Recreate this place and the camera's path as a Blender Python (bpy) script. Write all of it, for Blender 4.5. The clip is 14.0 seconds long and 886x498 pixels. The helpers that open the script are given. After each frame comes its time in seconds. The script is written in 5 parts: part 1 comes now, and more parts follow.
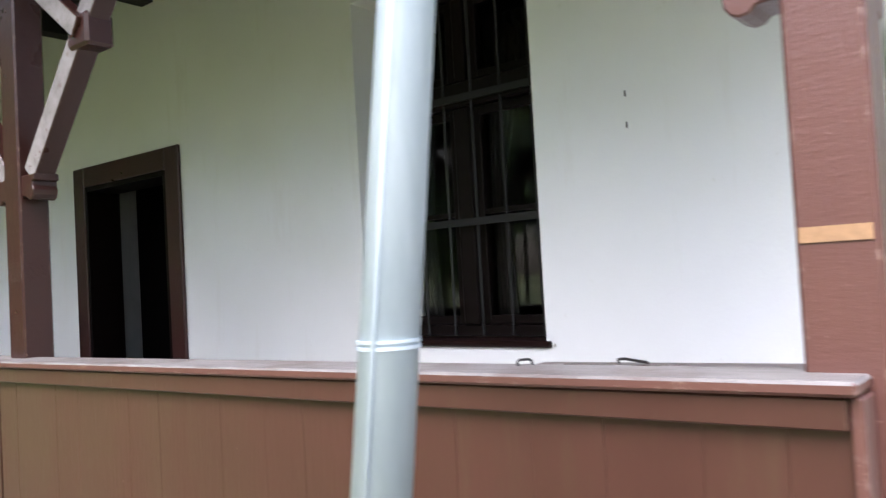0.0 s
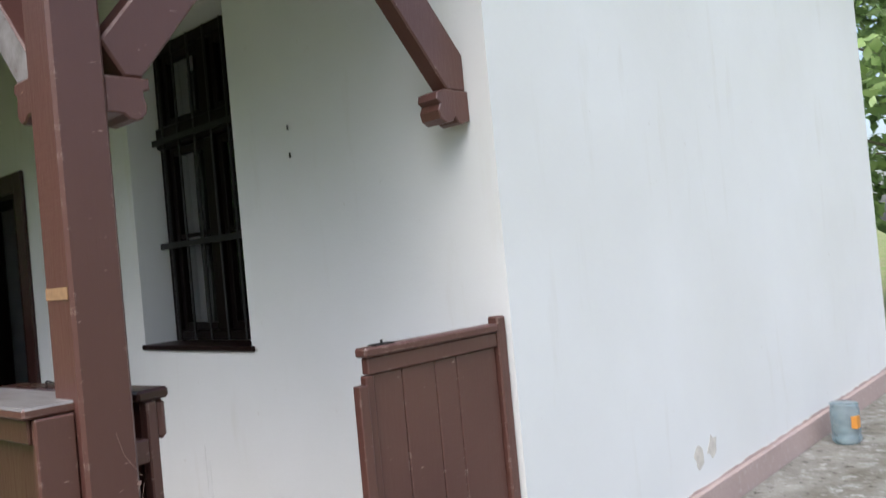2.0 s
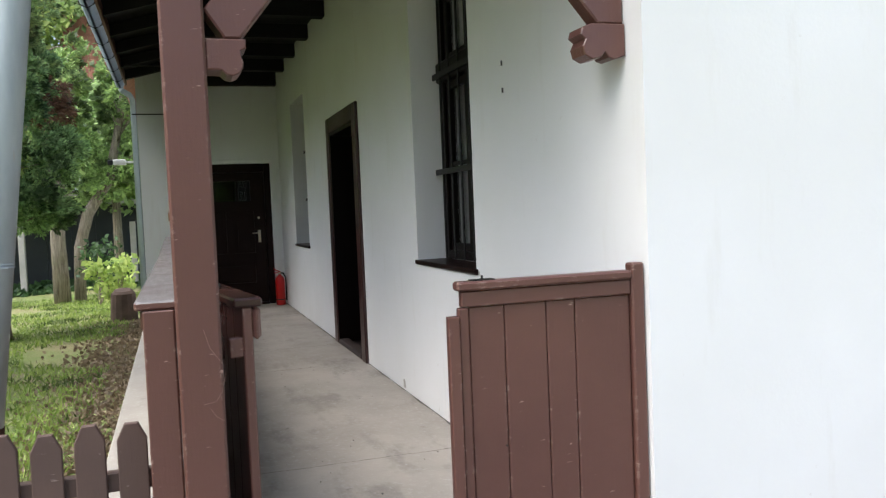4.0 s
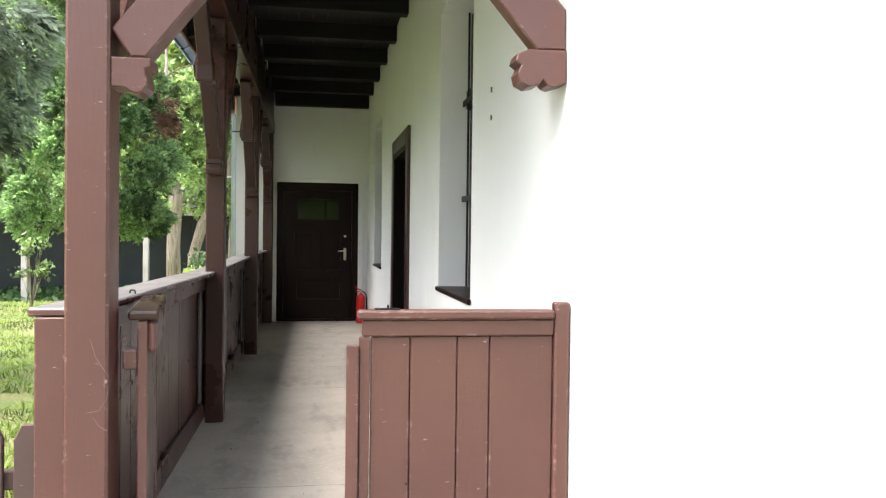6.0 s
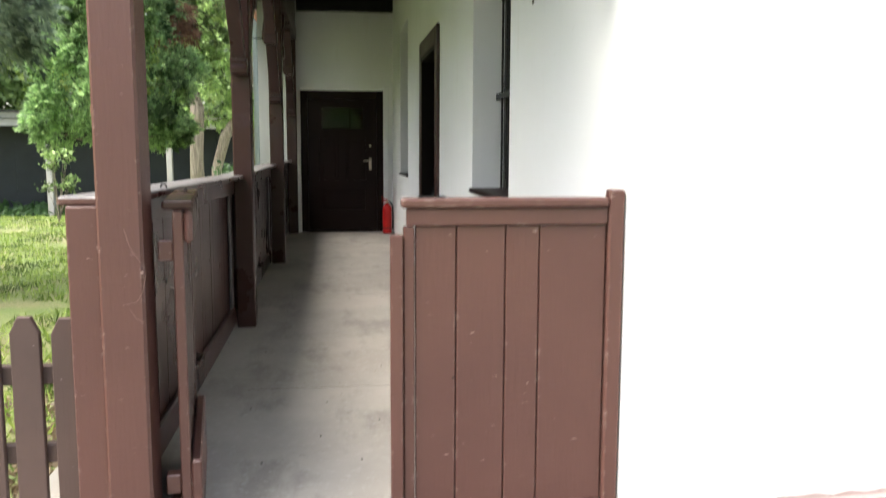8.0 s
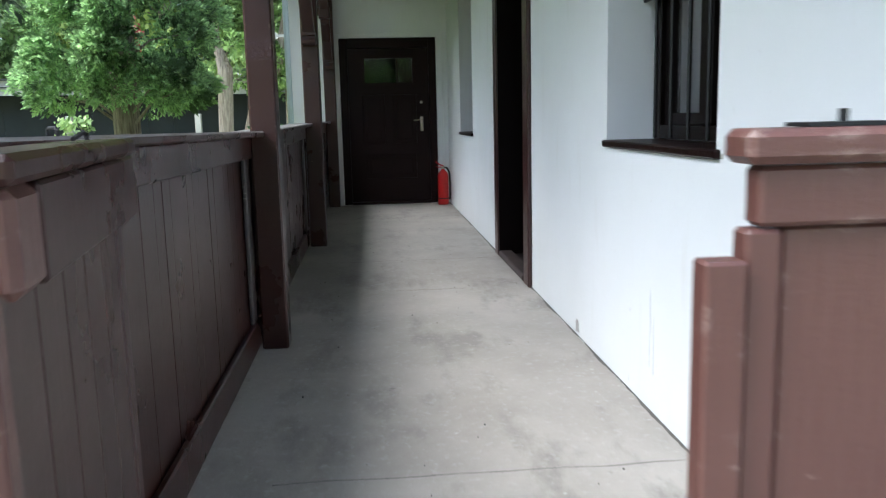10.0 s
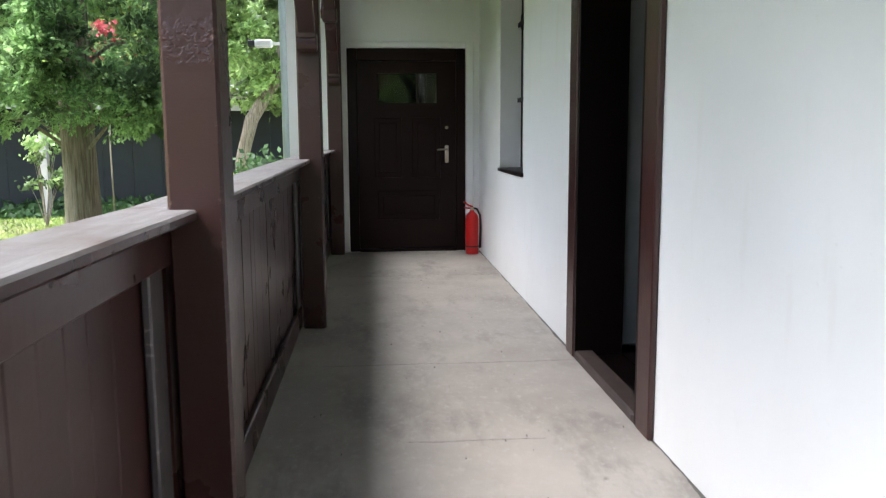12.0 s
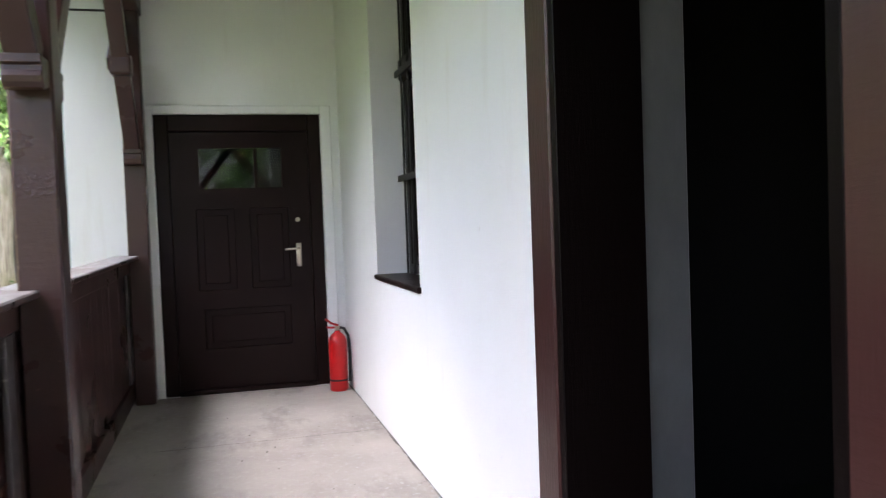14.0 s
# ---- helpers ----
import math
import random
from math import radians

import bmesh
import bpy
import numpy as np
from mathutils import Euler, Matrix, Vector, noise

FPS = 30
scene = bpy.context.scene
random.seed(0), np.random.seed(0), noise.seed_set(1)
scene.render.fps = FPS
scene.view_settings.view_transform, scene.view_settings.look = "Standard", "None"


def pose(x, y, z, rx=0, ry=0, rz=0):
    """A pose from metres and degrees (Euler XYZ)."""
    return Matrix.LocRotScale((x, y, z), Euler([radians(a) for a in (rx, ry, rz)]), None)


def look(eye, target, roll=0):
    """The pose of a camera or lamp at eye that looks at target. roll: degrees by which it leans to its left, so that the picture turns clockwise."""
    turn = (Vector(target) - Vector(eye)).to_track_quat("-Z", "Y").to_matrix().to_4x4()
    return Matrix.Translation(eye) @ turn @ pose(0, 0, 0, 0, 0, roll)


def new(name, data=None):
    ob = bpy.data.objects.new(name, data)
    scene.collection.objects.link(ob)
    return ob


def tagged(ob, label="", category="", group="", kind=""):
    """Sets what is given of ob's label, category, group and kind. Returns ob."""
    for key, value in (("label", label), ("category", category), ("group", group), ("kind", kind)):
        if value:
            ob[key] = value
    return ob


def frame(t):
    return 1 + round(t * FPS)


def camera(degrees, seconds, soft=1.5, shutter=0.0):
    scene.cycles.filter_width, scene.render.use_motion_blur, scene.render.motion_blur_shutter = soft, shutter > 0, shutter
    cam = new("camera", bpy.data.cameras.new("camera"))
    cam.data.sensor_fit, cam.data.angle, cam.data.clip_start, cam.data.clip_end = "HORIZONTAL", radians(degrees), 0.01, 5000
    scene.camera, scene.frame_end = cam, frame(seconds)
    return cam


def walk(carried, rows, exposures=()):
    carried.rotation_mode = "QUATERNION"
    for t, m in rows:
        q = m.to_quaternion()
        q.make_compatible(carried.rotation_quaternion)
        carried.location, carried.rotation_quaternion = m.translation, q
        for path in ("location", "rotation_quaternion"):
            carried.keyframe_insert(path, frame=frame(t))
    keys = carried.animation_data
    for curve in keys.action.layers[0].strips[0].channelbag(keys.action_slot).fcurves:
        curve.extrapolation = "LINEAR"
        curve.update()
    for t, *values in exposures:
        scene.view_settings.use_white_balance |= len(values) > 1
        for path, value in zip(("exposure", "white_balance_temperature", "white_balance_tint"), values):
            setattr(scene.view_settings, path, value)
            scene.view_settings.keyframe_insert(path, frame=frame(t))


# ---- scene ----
cam = camera(57.1, 14.0, soft=1.2, shutter=0.3)
METRES, EYE, TILT, LEAN, TURN = 10.0, 1.27, 0.0, 0.0, 37.7
PATH = [
    (0, (0.398, 0.352, 1.277), (-0.86, 1.905, 1.347), -3.2),
    (0.5, (0.793, 0.54, 1.292), (-0.476, 2.085, 1.256), -5.0),
    (1, (1.151, 0.804, 1.276), (-0.128, 2.34, 1.203), -5.3),
    (1.5, (1.574, 0.956, 1.285), (0.262, 2.464, 1.227), -5.0),
    (2, (1.967, 1.114, 1.313), (0.607, 2.58, 1.339), -5.3),
    (2.5, (2.188, 1.336, 1.332), (0.46, 2.34, 1.418), -4.4),
    (3, (2.428, 1.476, 1.34), (0.565, 2.197, 1.241), -4.9),
    (3.5, (2.56, 1.671, 1.314), (0.681, 2.348, 1.213), -4.7),
    (3.7, (2.561, 1.761, 1.309), (0.678, 2.428, 1.208), -3.5),
    (6, (2.653, 2.604, 1.303), (0.678, 2.92, 1.271), 0.7),
    (6.5, (2.709, 2.728, 1.322), (0.727, 2.994, 1.288), 1.2),
    (7, (2.732, 2.751, 1.331), (0.75, 3.004, 1.252), 1.7),
    (7.5, (2.705, 2.696, 1.302), (0.723, 2.95, 1.218), 1.8),
    (8, (2.506, 2.548, 1.206), (0.538, 2.811, 0.967), 0.2),
    (8.2, (2.411, 2.504, 1.164), (0.456, 2.76, 0.827), -0.2),
    (10.3, (0.414, 2.406, 1.081), (-1.558, 2.554, 0.78), -1.4),
    (10.5, (0.199, 2.387, 1.094), (-1.775, 2.533, 0.808), -1.3),
    (11, (-0.315, 2.412, 1.091), (-2.288, 2.579, 0.811), -1.6),
    (11.5, (-0.73, 2.399, 1.145), (-2.702, 2.561, 0.854), -1.2),
    (12, (-1.257, 2.341, 1.199), (-3.231, 2.504, 0.923), -0.3),
    (12.5, (-1.794, 2.362, 1.213), (-3.778, 2.537, 1.037), -0.1),
    (13, (-2.368, 2.363, 1.249), (-4.353, 2.55, 1.087), -0.5),
    (13.5, (-2.928, 2.456, 1.237), (-4.895, 2.806, 1.155), -1.6),
    (14, (-3.425, 2.528, 1.241), (-5.355, 3.048, 1.168), -2.1),
]
EXPOSURES = [(0.0, 2.05, 6050, 18), (0.5, 1.85, 6050, 14), (1.0, 1.45, 6050, 12), (2.0, 1.0, 6150, 12), (3.0, 1.3, 6300, 11), (3.5, 1.25, 6250, 11), (6.0, 2.4, 6600, 11), (7.0, 2.25, 6600, 9), (8.0, 2.05, 6650, 9), (10.5, 1.95, 5550, 6), (11.0, 2.05, 5750, 9), (11.5, 2.2, 5900, 10), (12.0, 2.35, 6050, 12), (13.0, 2.8, 6100, 16), (14.0, 2.95, 6000, 20)]
walk(cam, [(t, look(eye, target, roll)) for t, eye, target, roll in PATH], EXPOSURES)

# ---- world, sun ----
world = bpy.data.worlds.new("sky")
scene.world = world
world.use_nodes = True
wn = world.node_tree.nodes
sky = wn.new("ShaderNodeTexSky")
sky.sky_type = "NISHITA"
sky.sun_disc = False
sky.sun_elevation = radians(58)
sky.sun_rotation = radians(169)
sky.air_density, sky.dust_density, sky.ozone_density = 1.0, 4.0, 1.0
veil = wn.new("ShaderNodeHueSaturation")
veil.inputs["Saturation"].default_value = 0.82
world.node_tree.links.new(sky.outputs[0], veil.inputs["Color"])
world.node_tree.links.new(veil.outputs[0], wn["Background"].inputs[0])
wn["Background"].inputs[1].default_value = 0.15
sun = new("sun", bpy.data.lights.new("sun", "SUN"))
sun.data.energy, sun.data.angle, sun.data.color = 1.5, radians(65), (1.0, 0.995, 0.98)
sun.matrix_world = look((0.9, -4.6, 8.6), (0, 0, 0))


# ---- materials ----
def mat(name, build):
    m = bpy.data.materials.new(name)
    m.use_nodes = True
    nt = m.node_tree
    b = nt.nodes["Principled BSDF"]
    build(nt, b)
    return m


def node(nt, kind, **values):
    n = nt.nodes.new(kind)
    for k, v in values.items():
        n.inputs[k].default_value = v
    return n


def noise_of(nt, scale, detail=5.0, rough=0.6, stretch=None):
    tc = nt.nodes.new("ShaderNodeTexCoord")
    n = node(nt, "ShaderNodeTexNoise", Scale=scale, Detail=detail, Roughness=rough)
    if stretch:
        mp = node(nt, "ShaderNodeMapping", Scale=stretch)
        nt.links.new(tc.outputs["Object"], mp.inputs["Vector"])
        nt.links.new(mp.outputs[0], n.inputs["Vector"])
    else:
        nt.links.new(tc.outputs["Object"], n.inputs["Vector"])
    return n.outputs["Fac"]


def ramp(nt, fac, lo, hi):
    n = node(nt, "ShaderNodeMapRange")
    n.inputs["From Min"].default_value, n.inputs["From Max"].default_value = lo, hi
    nt.links.new(fac, n.inputs["Value"])
    return n.outputs[0]


def mix(nt, fac, a, b):
    n = nt.nodes.new("ShaderNodeMix")
    n.data_type = "RGBA"
    for sock, v in ((n.inputs[6], a), (n.inputs[7], b)):
        if isinstance(v, tuple):
            sock.default_value = (*v, 1)
        else:
            nt.links.new(v, sock)
    if isinstance(fac, float):
        n.inputs[0].default_value = fac
    else:
        nt.links.new(fac, n.inputs[0])
    return n.outputs[2]


def bump(nt, b, height, strength, distance):
    n = node(nt, "ShaderNodeBump", Strength=strength, Distance=distance)
    nt.links.new(height, n.inputs["Height"])
    nt.links.new(n.outputs[0], b.inputs["Normal"])


def island(nt):
    return nt.nodes.new("ShaderNodeNewGeometry").outputs["Random Per Island"]


def obj_random(nt):
    return nt.nodes.new("ShaderNodeObjectInfo").outputs["Random"]


def paint(name, base, dark, chip, rough=0.42, chips=0.66, streak=(6, 6, 0.8), gloss=0.35, worn=0.0, blister=None, relief_=0.26):
    def build(nt, b):
        big = noise_of(nt, 2.2)
        grain = noise_of(nt, 14, stretch=streak)
        c = mix(nt, ramp(nt, big, 0.35, 0.68), base, dark)
        c = mix(nt, ramp(nt, obj_random(nt), -0.6, 2.6), c, dark)
        fleck = noise_of(nt, 7, 6, 0.62, (2.2, 2.2, 10))
        c = mix(nt, ramp(nt, fleck, chips - 0.03, chips), c, chip)
        if worn:
            # paint rubbed through along the arrises, and short cross-grain nicks
            soft = node(nt, "ShaderNodeBevel", Radius=0.011)
            dot = nt.nodes.new("ShaderNodeVectorMath")
            dot.operation = "DOT_PRODUCT"
            nt.links.new(soft.outputs[0], dot.inputs[0])
            nt.links.new(nt.nodes.new("ShaderNodeNewGeometry").outputs["True Normal"], dot.inputs[1])
            rub = nt.nodes.new("ShaderNodeMath")
            rub.operation = "MULTIPLY"
            nt.links.new(ramp(nt, dot.outputs["Value"], 0.985, 0.93), rub.inputs[0])
            nt.links.new(ramp(nt, noise_of(nt, 16, 7, 0.7, (1, 1, 2.2)), 0.56, 0.64), rub.inputs[1])
            c = mix(nt, rub.outputs[0], c, tuple(v * 0.85 for v in chip))
            nick = noise_of(nt, 11, 7, 0.7, (1.0, 1.0, 9))
            c = mix(nt, ramp(nt, nick, worn, worn + 0.02), c, chip)
        b.inputs["Specular IOR Level"].default_value = gloss
        nt.links.new(c, b.inputs["Base Color"])
        nt.links.new(ramp(nt, grain, -0.4, 1.6), b.inputs["Roughness"])
        r = node(nt, "ShaderNodeMapRange")
        r.inputs["To Min"].default_value, r.inputs["To Max"].default_value = rough - 0.1, rough + 0.15
        nt.links.new(big, r.inputs["Value"])
        nt.links.new(r.outputs[0], b.inputs["Roughness"])
        wrinkle = nt.nodes.new("ShaderNodeMath")
        wrinkle.operation = "MULTIPLY_ADD"
        nt.links.new(fleck, wrinkle.inputs[0])
        wrinkle.inputs[1].default_value = 0.8
        nt.links.new(grain, wrinkle.inputs[2])
        relief = wrinkle.outputs[0]
        if blister:
            # a band of blistered paint
            pos = nt.nodes.new("ShaderNodeSeparateXYZ")
            nt.links.new(nt.nodes.new("ShaderNodeTexCoord").outputs["Object"], pos.inputs[0])
            up = ramp(nt, pos.outputs["Z"], blister - 0.05, blister - 0.03)
            down = ramp(nt, pos.outputs["Z"], blister + 0.06, blister + 0.02)
            band = nt.nodes.new("ShaderNodeMath")
            band.operation = "MULTIPLY"
            nt.links.new(up, band.inputs[0])
            nt.links.new(down, band.inputs[1])
            lump = nt.nodes.new("ShaderNodeMath")
            lump.operation = "MULTIPLY"
            nt.links.new(band.outputs[0], lump.inputs[0])
            nt.links.new(ramp(nt, noise_of(nt, 75, 3, 0.5), 0.42, 0.6), lump.inputs[1])
            both = nt.nodes.new("ShaderNodeMath")
            both.operation = "MULTIPLY_ADD"
            nt.links.new(lump.outputs[0], both.inputs[0])
            both.inputs[1].default_value = 1.6
            nt.links.new(relief, both.inputs[2])
            relief = both.outputs[0]
        bump(nt, b, relief, relief_, 0.005)
    return mat(name, build)


BROWN = (0.128, 0.057, 0.0435)
brown = paint("brown_wood_paint", BROWN, (0.096, 0.04, 0.031), (0.32, 0.22, 0.18), 0.36, 0.715, gloss=0.55, worn=0.705)
# darker copy of brown: veranda-side shade is put into its colour
brown_shaded = paint("shaded_brown_wood_paint", (0.044, 0.0138, 0.0102), (0.03, 0.0098, 0.0075), (0.15, 0.1, 0.08), 0.27, 0.79, gloss=0.5, relief_=0.1)
# light grey paints in the reflected sheen of a partly worn stile
worn_sheen_stile = paint("grey_worn_sheen_stile_paint", (0.085, 0.075, 0.073), (0.06, 0.05, 0.048), (0.2, 0.18, 0.17), 0.3, 0.66, gloss=0.5)
door_paint = paint("blackish_brown_door_paint", (0.0145, 0.0058, 0.0046), (0.010, 0.0042, 0.0034), (0.05, 0.03, 0.025), 0.36, 0.8, gloss=0.12)
# near-black holds the shade of the deep door opening
shaded_jamb = paint("shaded_jamb_black", (0.004, 0.002, 0.0018), (0.003, 0.0016, 0.0014), (0.03, 0.02, 0.016), 0.4, 0.8, gloss=0.1)
window_paint = paint("black_brown_window_paint", (0.008, 0.0045, 0.004), (0.006, 0.0035, 0.003), (0.03, 0.02, 0.016), 0.4, 0.8, gloss=0.12)
beam_paint = paint("dark_stained_beam", (0.013, 0.0115, 0.0125), (0.009, 0.008, 0.009), (0.05, 0.04, 0.03), 0.6, 0.8, gloss=0.2)
frame_red = paint("reddish_brown_frame_paint", (0.05, 0.0182, 0.015), (0.036, 0.0133, 0.0112), (0.2, 0.13, 0.1), 0.3, 0.77, gloss=0.5)


def build_parapet(nt, b):
    big = noise_of(nt, 1.6)
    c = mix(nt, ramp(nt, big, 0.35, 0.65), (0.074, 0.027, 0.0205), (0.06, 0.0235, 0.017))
    streak = noise_of(nt, 5, 6, 0.65, (3, 3, 0.35))
    c = mix(nt, ramp(nt, streak, 0.56, 1.0), c, (0.085, 0.052, 0.03))
    pos = nt.nodes.new("ShaderNodeSeparateXYZ")
    nt.links.new(nt.nodes.new("ShaderNodeTexCoord").outputs["Object"], pos.inputs[0])
    algae = nt.nodes.new("ShaderNodeMath")
    algae.operation = "MULTIPLY"
    nt.links.new(ramp(nt, pos.outputs["X"], -0.9, -3.2), algae.inputs[0])
    nt.links.new(ramp(nt, noise_of(nt, 3.0, 6, 0.6, (1.2, 1.2, 0.4)), 0.2, 0.85), algae.inputs[1])
    c = mix(nt, algae.outputs[0], c, (0.078, 0.055, 0.031))
    c = mix(nt, ramp(nt, obj_random(nt), -0.4, 7.0), c, (0.05, 0.028, 0.018))
    c = mix(nt, ramp(nt, noise_of(nt, 30, 8, 0.7), 0.71, 0.74), c, (0.4, 0.32, 0.26))
    nt.links.new(c, b.inputs["Base Color"])
    b.inputs["Roughness"].default_value = 0.32
    bump(nt, b, noise_of(nt, 14, stretch=(6, 6, 0.8)), 0.25, 0.004)


parapet_outer = mat("mossy_brown_parapet_paint", build_parapet)


def build_cap(nt, b):
    g = noise_of(nt, 9, 8, 0.7, (0.5, 5, 5))
    c = mix(nt, ramp(nt, g, 0.3, 0.7), (0.115, 0.106, 0.103), (0.225, 0.212, 0.207))
    c = mix(nt, ramp(nt, noise_of(nt, 3, 6), 0.52, 0.66), c, (0.1, 0.075, 0.068))
    nt.links.new(c, b.inputs["Base Color"])
    b.inputs["Roughness"].default_value = 0.5
    bump(nt, b, g, 0.5, 0.006)


cap_mat = mat("weathered_cap_board", build_cap)


def build_grey(nt, b):
    g = noise_of(nt, 12, 8, 0.7, (1, 5, 1))
    c = mix(nt, ramp(nt, g, 0.35, 0.65), (0.15, 0.13, 0.125), (0.27, 0.25, 0.245))
    c = mix(nt, ramp(nt, noise_of(nt, 20, 6), 0.6, 0.66), c, (0.12, 0.07, 0.06))
    nt.links.new(c, b.inputs["Base Color"])
    b.inputs["Roughness"].default_value = 0.7
    bump(nt, b, g, 0.4, 0.004)


weather_grey = mat("weathered_grey_paint", build_grey)


def build_plaster(nt, b):
    fine = noise_of(nt, 60, 6, 0.6)
    wide = noise_of(nt, 0.9, 6, 0.55)
    run = noise_of(nt, 3.5, 6, 0.6, (2.2, 2.2, 0.35))
    c = mix(nt, ramp(nt, wide, 0.3, 0.75), (0.80, 0.81, 0.80), (0.74, 0.745, 0.72))
    c = mix(nt, ramp(nt, run, 0.6, 0.95), c, (0.69, 0.68, 0.63))
    c = mix(nt, ramp(nt, noise_of(nt, 11, 7, 0.65), 0.68, 0.76), c, (0.66, 0.65, 0.61))
    nt.links.new(c, b.inputs["Base Color"])
    b.inputs["Roughness"].default_value = 0.85
    add = nt.nodes.new("ShaderNodeMath")
    add.operation = "MULTIPLY_ADD"
    nt.links.new(noise_of(nt, 5, 5, 0.5), add.inputs[0])
    add.inputs[1].default_value = 3.0
    nt.links.new(fine, add.inputs[2])
    bump(nt, b, add.outputs[0], 0.14, 0.006)


plaster = mat("white_limewash_plaster", build_plaster)


def stone(name, a, c2, spot, scale=1.3, height=0.5, dist=0.008):
    def build(nt, b):
        wide = noise_of(nt, scale, 7, 0.6)
        fine = noise_of(nt, 22, 8, 0.65)
        c = mix(nt, ramp(nt, wide, 0.32, 0.68), a, c2)
        c = mix(nt, ramp(nt, fine, 0.55, 0.75), c, spot)
        c = mix(nt, ramp(nt, noise_of(nt, 4.5, 8, 0.7), 0.62, 0.72), c, tuple(v * 0.62 for v in a))
        nt.links.new(c, b.inputs["Base Color"])
        b.inputs["Roughness"].default_value = 0.8
        bump(nt, b, fine, height, dist)
    return mat(name, build)




def build_floor(nt, b):
    wide = noise_of(nt, 1.1, 8, 0.62)
    fine = noise_of(nt, 26, 8, 0.7)
    trod = noise_of(nt, 2.3, 7, 0.66, (0.6, 1.3, 1))
    c = mix(nt, ramp(nt, wide, 0.34, 0.66), (0.325, 0.297, 0.258), (0.455, 0.424, 0.373))
    c = mix(nt, ramp(nt, trod, 0.52, 0.64), c, (0.295, 0.272, 0.238))
    c = mix(nt, ramp(nt, fine, 0.54, 0.74), c, (0.48, 0.46, 0.425))
    c = mix(nt, ramp(nt, noise_of(nt, 5.5, 8, 0.72), 0.64, 0.71), c, (0.23, 0.212, 0.185))
    c = mix(nt, ramp(nt, noise_of(nt, 8.0, 7, 0.7, (1.4, 0.8, 1)), 0.66, 0.72), c, (0.54, 0.53, 0.50))
    nt.links.new(c, b.inputs["Base Color"])
    r = node(nt, "ShaderNodeMapRange")
    r.inputs["To Min"].default_value, r.inputs["To Max"].default_value = 0.62, 0.9
    nt.links.new(trod, r.inputs["Value"])
    nt.links.new(r.outputs[0], b.inputs["Roughness"])
    bump(nt, b, fine, 0.5, 0.007)


concrete = mat("grey_floor_concrete", build_floor)
apron_mat = stone("pale_apron_concrete", (0.28, 0.26, 0.225), (0.35, 0.33, 0.29), (0.40, 0.38, 0.34))


def build_paving(nt, b):
    wide = noise_of(nt, 2.6, 8, 0.65)
    rubble = noise_of(nt, 13, 8, 0.7)
    c = mix(nt, ramp(nt, wide, 0.36, 0.62), (0.20, 0.185, 0.145), (0.39, 0.375, 0.33))
    c = mix(nt, ramp(nt, rubble, 0.54, 0.66), c, (0.52, 0.51, 0.48))
    c = mix(nt, ramp(nt, rubble, 0.43, 0.34), c, (0.09, 0.08, 0.06))
    c = mix(nt, ramp(nt, noise_of(nt, 40, 6, 0.7), 0.62, 0.7), c, (0.12, 0.1, 0.075))
    nt.links.new(c, b.inputs["Base Color"])
    b.inputs["Roughness"].default_value = 0.9
    bump(nt, b, rubble, 1.0, 0.06)


paving_mat = mat("rough_yard_paving", build_paving)
plinth_mat = stone("pinkish_brown_plinth", (0.40, 0.305, 0.275), (0.46, 0.36, 0.325), (0.52, 0.45, 0.42))


def plain(name, color, rough, metal=0.0, var=0.12, scale=8.0):
    def build(nt, b):
        c = mix(nt, ramp(nt, noise_of(nt, scale, 6), 0.3, 0.7), color, tuple(v * (1 - var) for v in color))
        nt.links.new(c, b.inputs["Base Color"])
        b.inputs["Roughness"].default_value, b.inputs["Metallic"].default_value = rough, metal
        bump(nt, b, noise_of(nt, 40, 4), 0.1, 0.002)
    return mat(name, build)


def build_zinc(nt, b):
    c = mix(nt, ramp(nt, noise_of(nt, 6, 6, 0.6, (3, 3, 0.6)), 0.35, 0.7), (0.44, 0.505, 0.54), (0.35, 0.415, 0.45))
    c = mix(nt, ramp(nt, noise_of(nt, 2.5, 6, 0.6, (7, 7, 0.7)), 0.66, 0.76), c, (0.5, 0.36, 0.24))
    nt.links.new(c, b.inputs["Base Color"])
    b.inputs["Roughness"].default_value, b.inputs["Metallic"].default_value = 0.55, 0.05
    bump(nt, b, noise_of(nt, 30, 5), 0.12, 0.003)


zinc = mat("pale_painted_zinc", build_zinc)
rust = plain("rusty_iron", (0.07, 0.035, 0.02), 0.8, 0.3, 0.4, 20)
iron = plain("black_iron", (0.01, 0.009, 0.0085), 0.55, 0.2)
red_paint = plain("red_cylinder_paint", (0.55, 0.012, 0.012), 0.28, 0, 0.08)
black_plastic = plain("black_rubber", (0.015, 0.015, 0.015), 0.5)
brass = plain("pale_brass", (0.62, 0.55, 0.42), 0.3, 0.9)
white_plastic = plain("white_plastic", (0.78, 0.78, 0.76), 0.4)


def build_bottle(nt, b):
    c = mix(nt, ramp(nt, noise_of(nt, 14, 4), 0.35, 0.65), (0.5, 0.62, 0.66), (0.36, 0.48, 0.53))
    nt.links.new(c, b.inputs["Base Color"])
    b.inputs["Roughness"].default_value = 0.12
    b.inputs["Transmission Weight"].default_value = 0.65


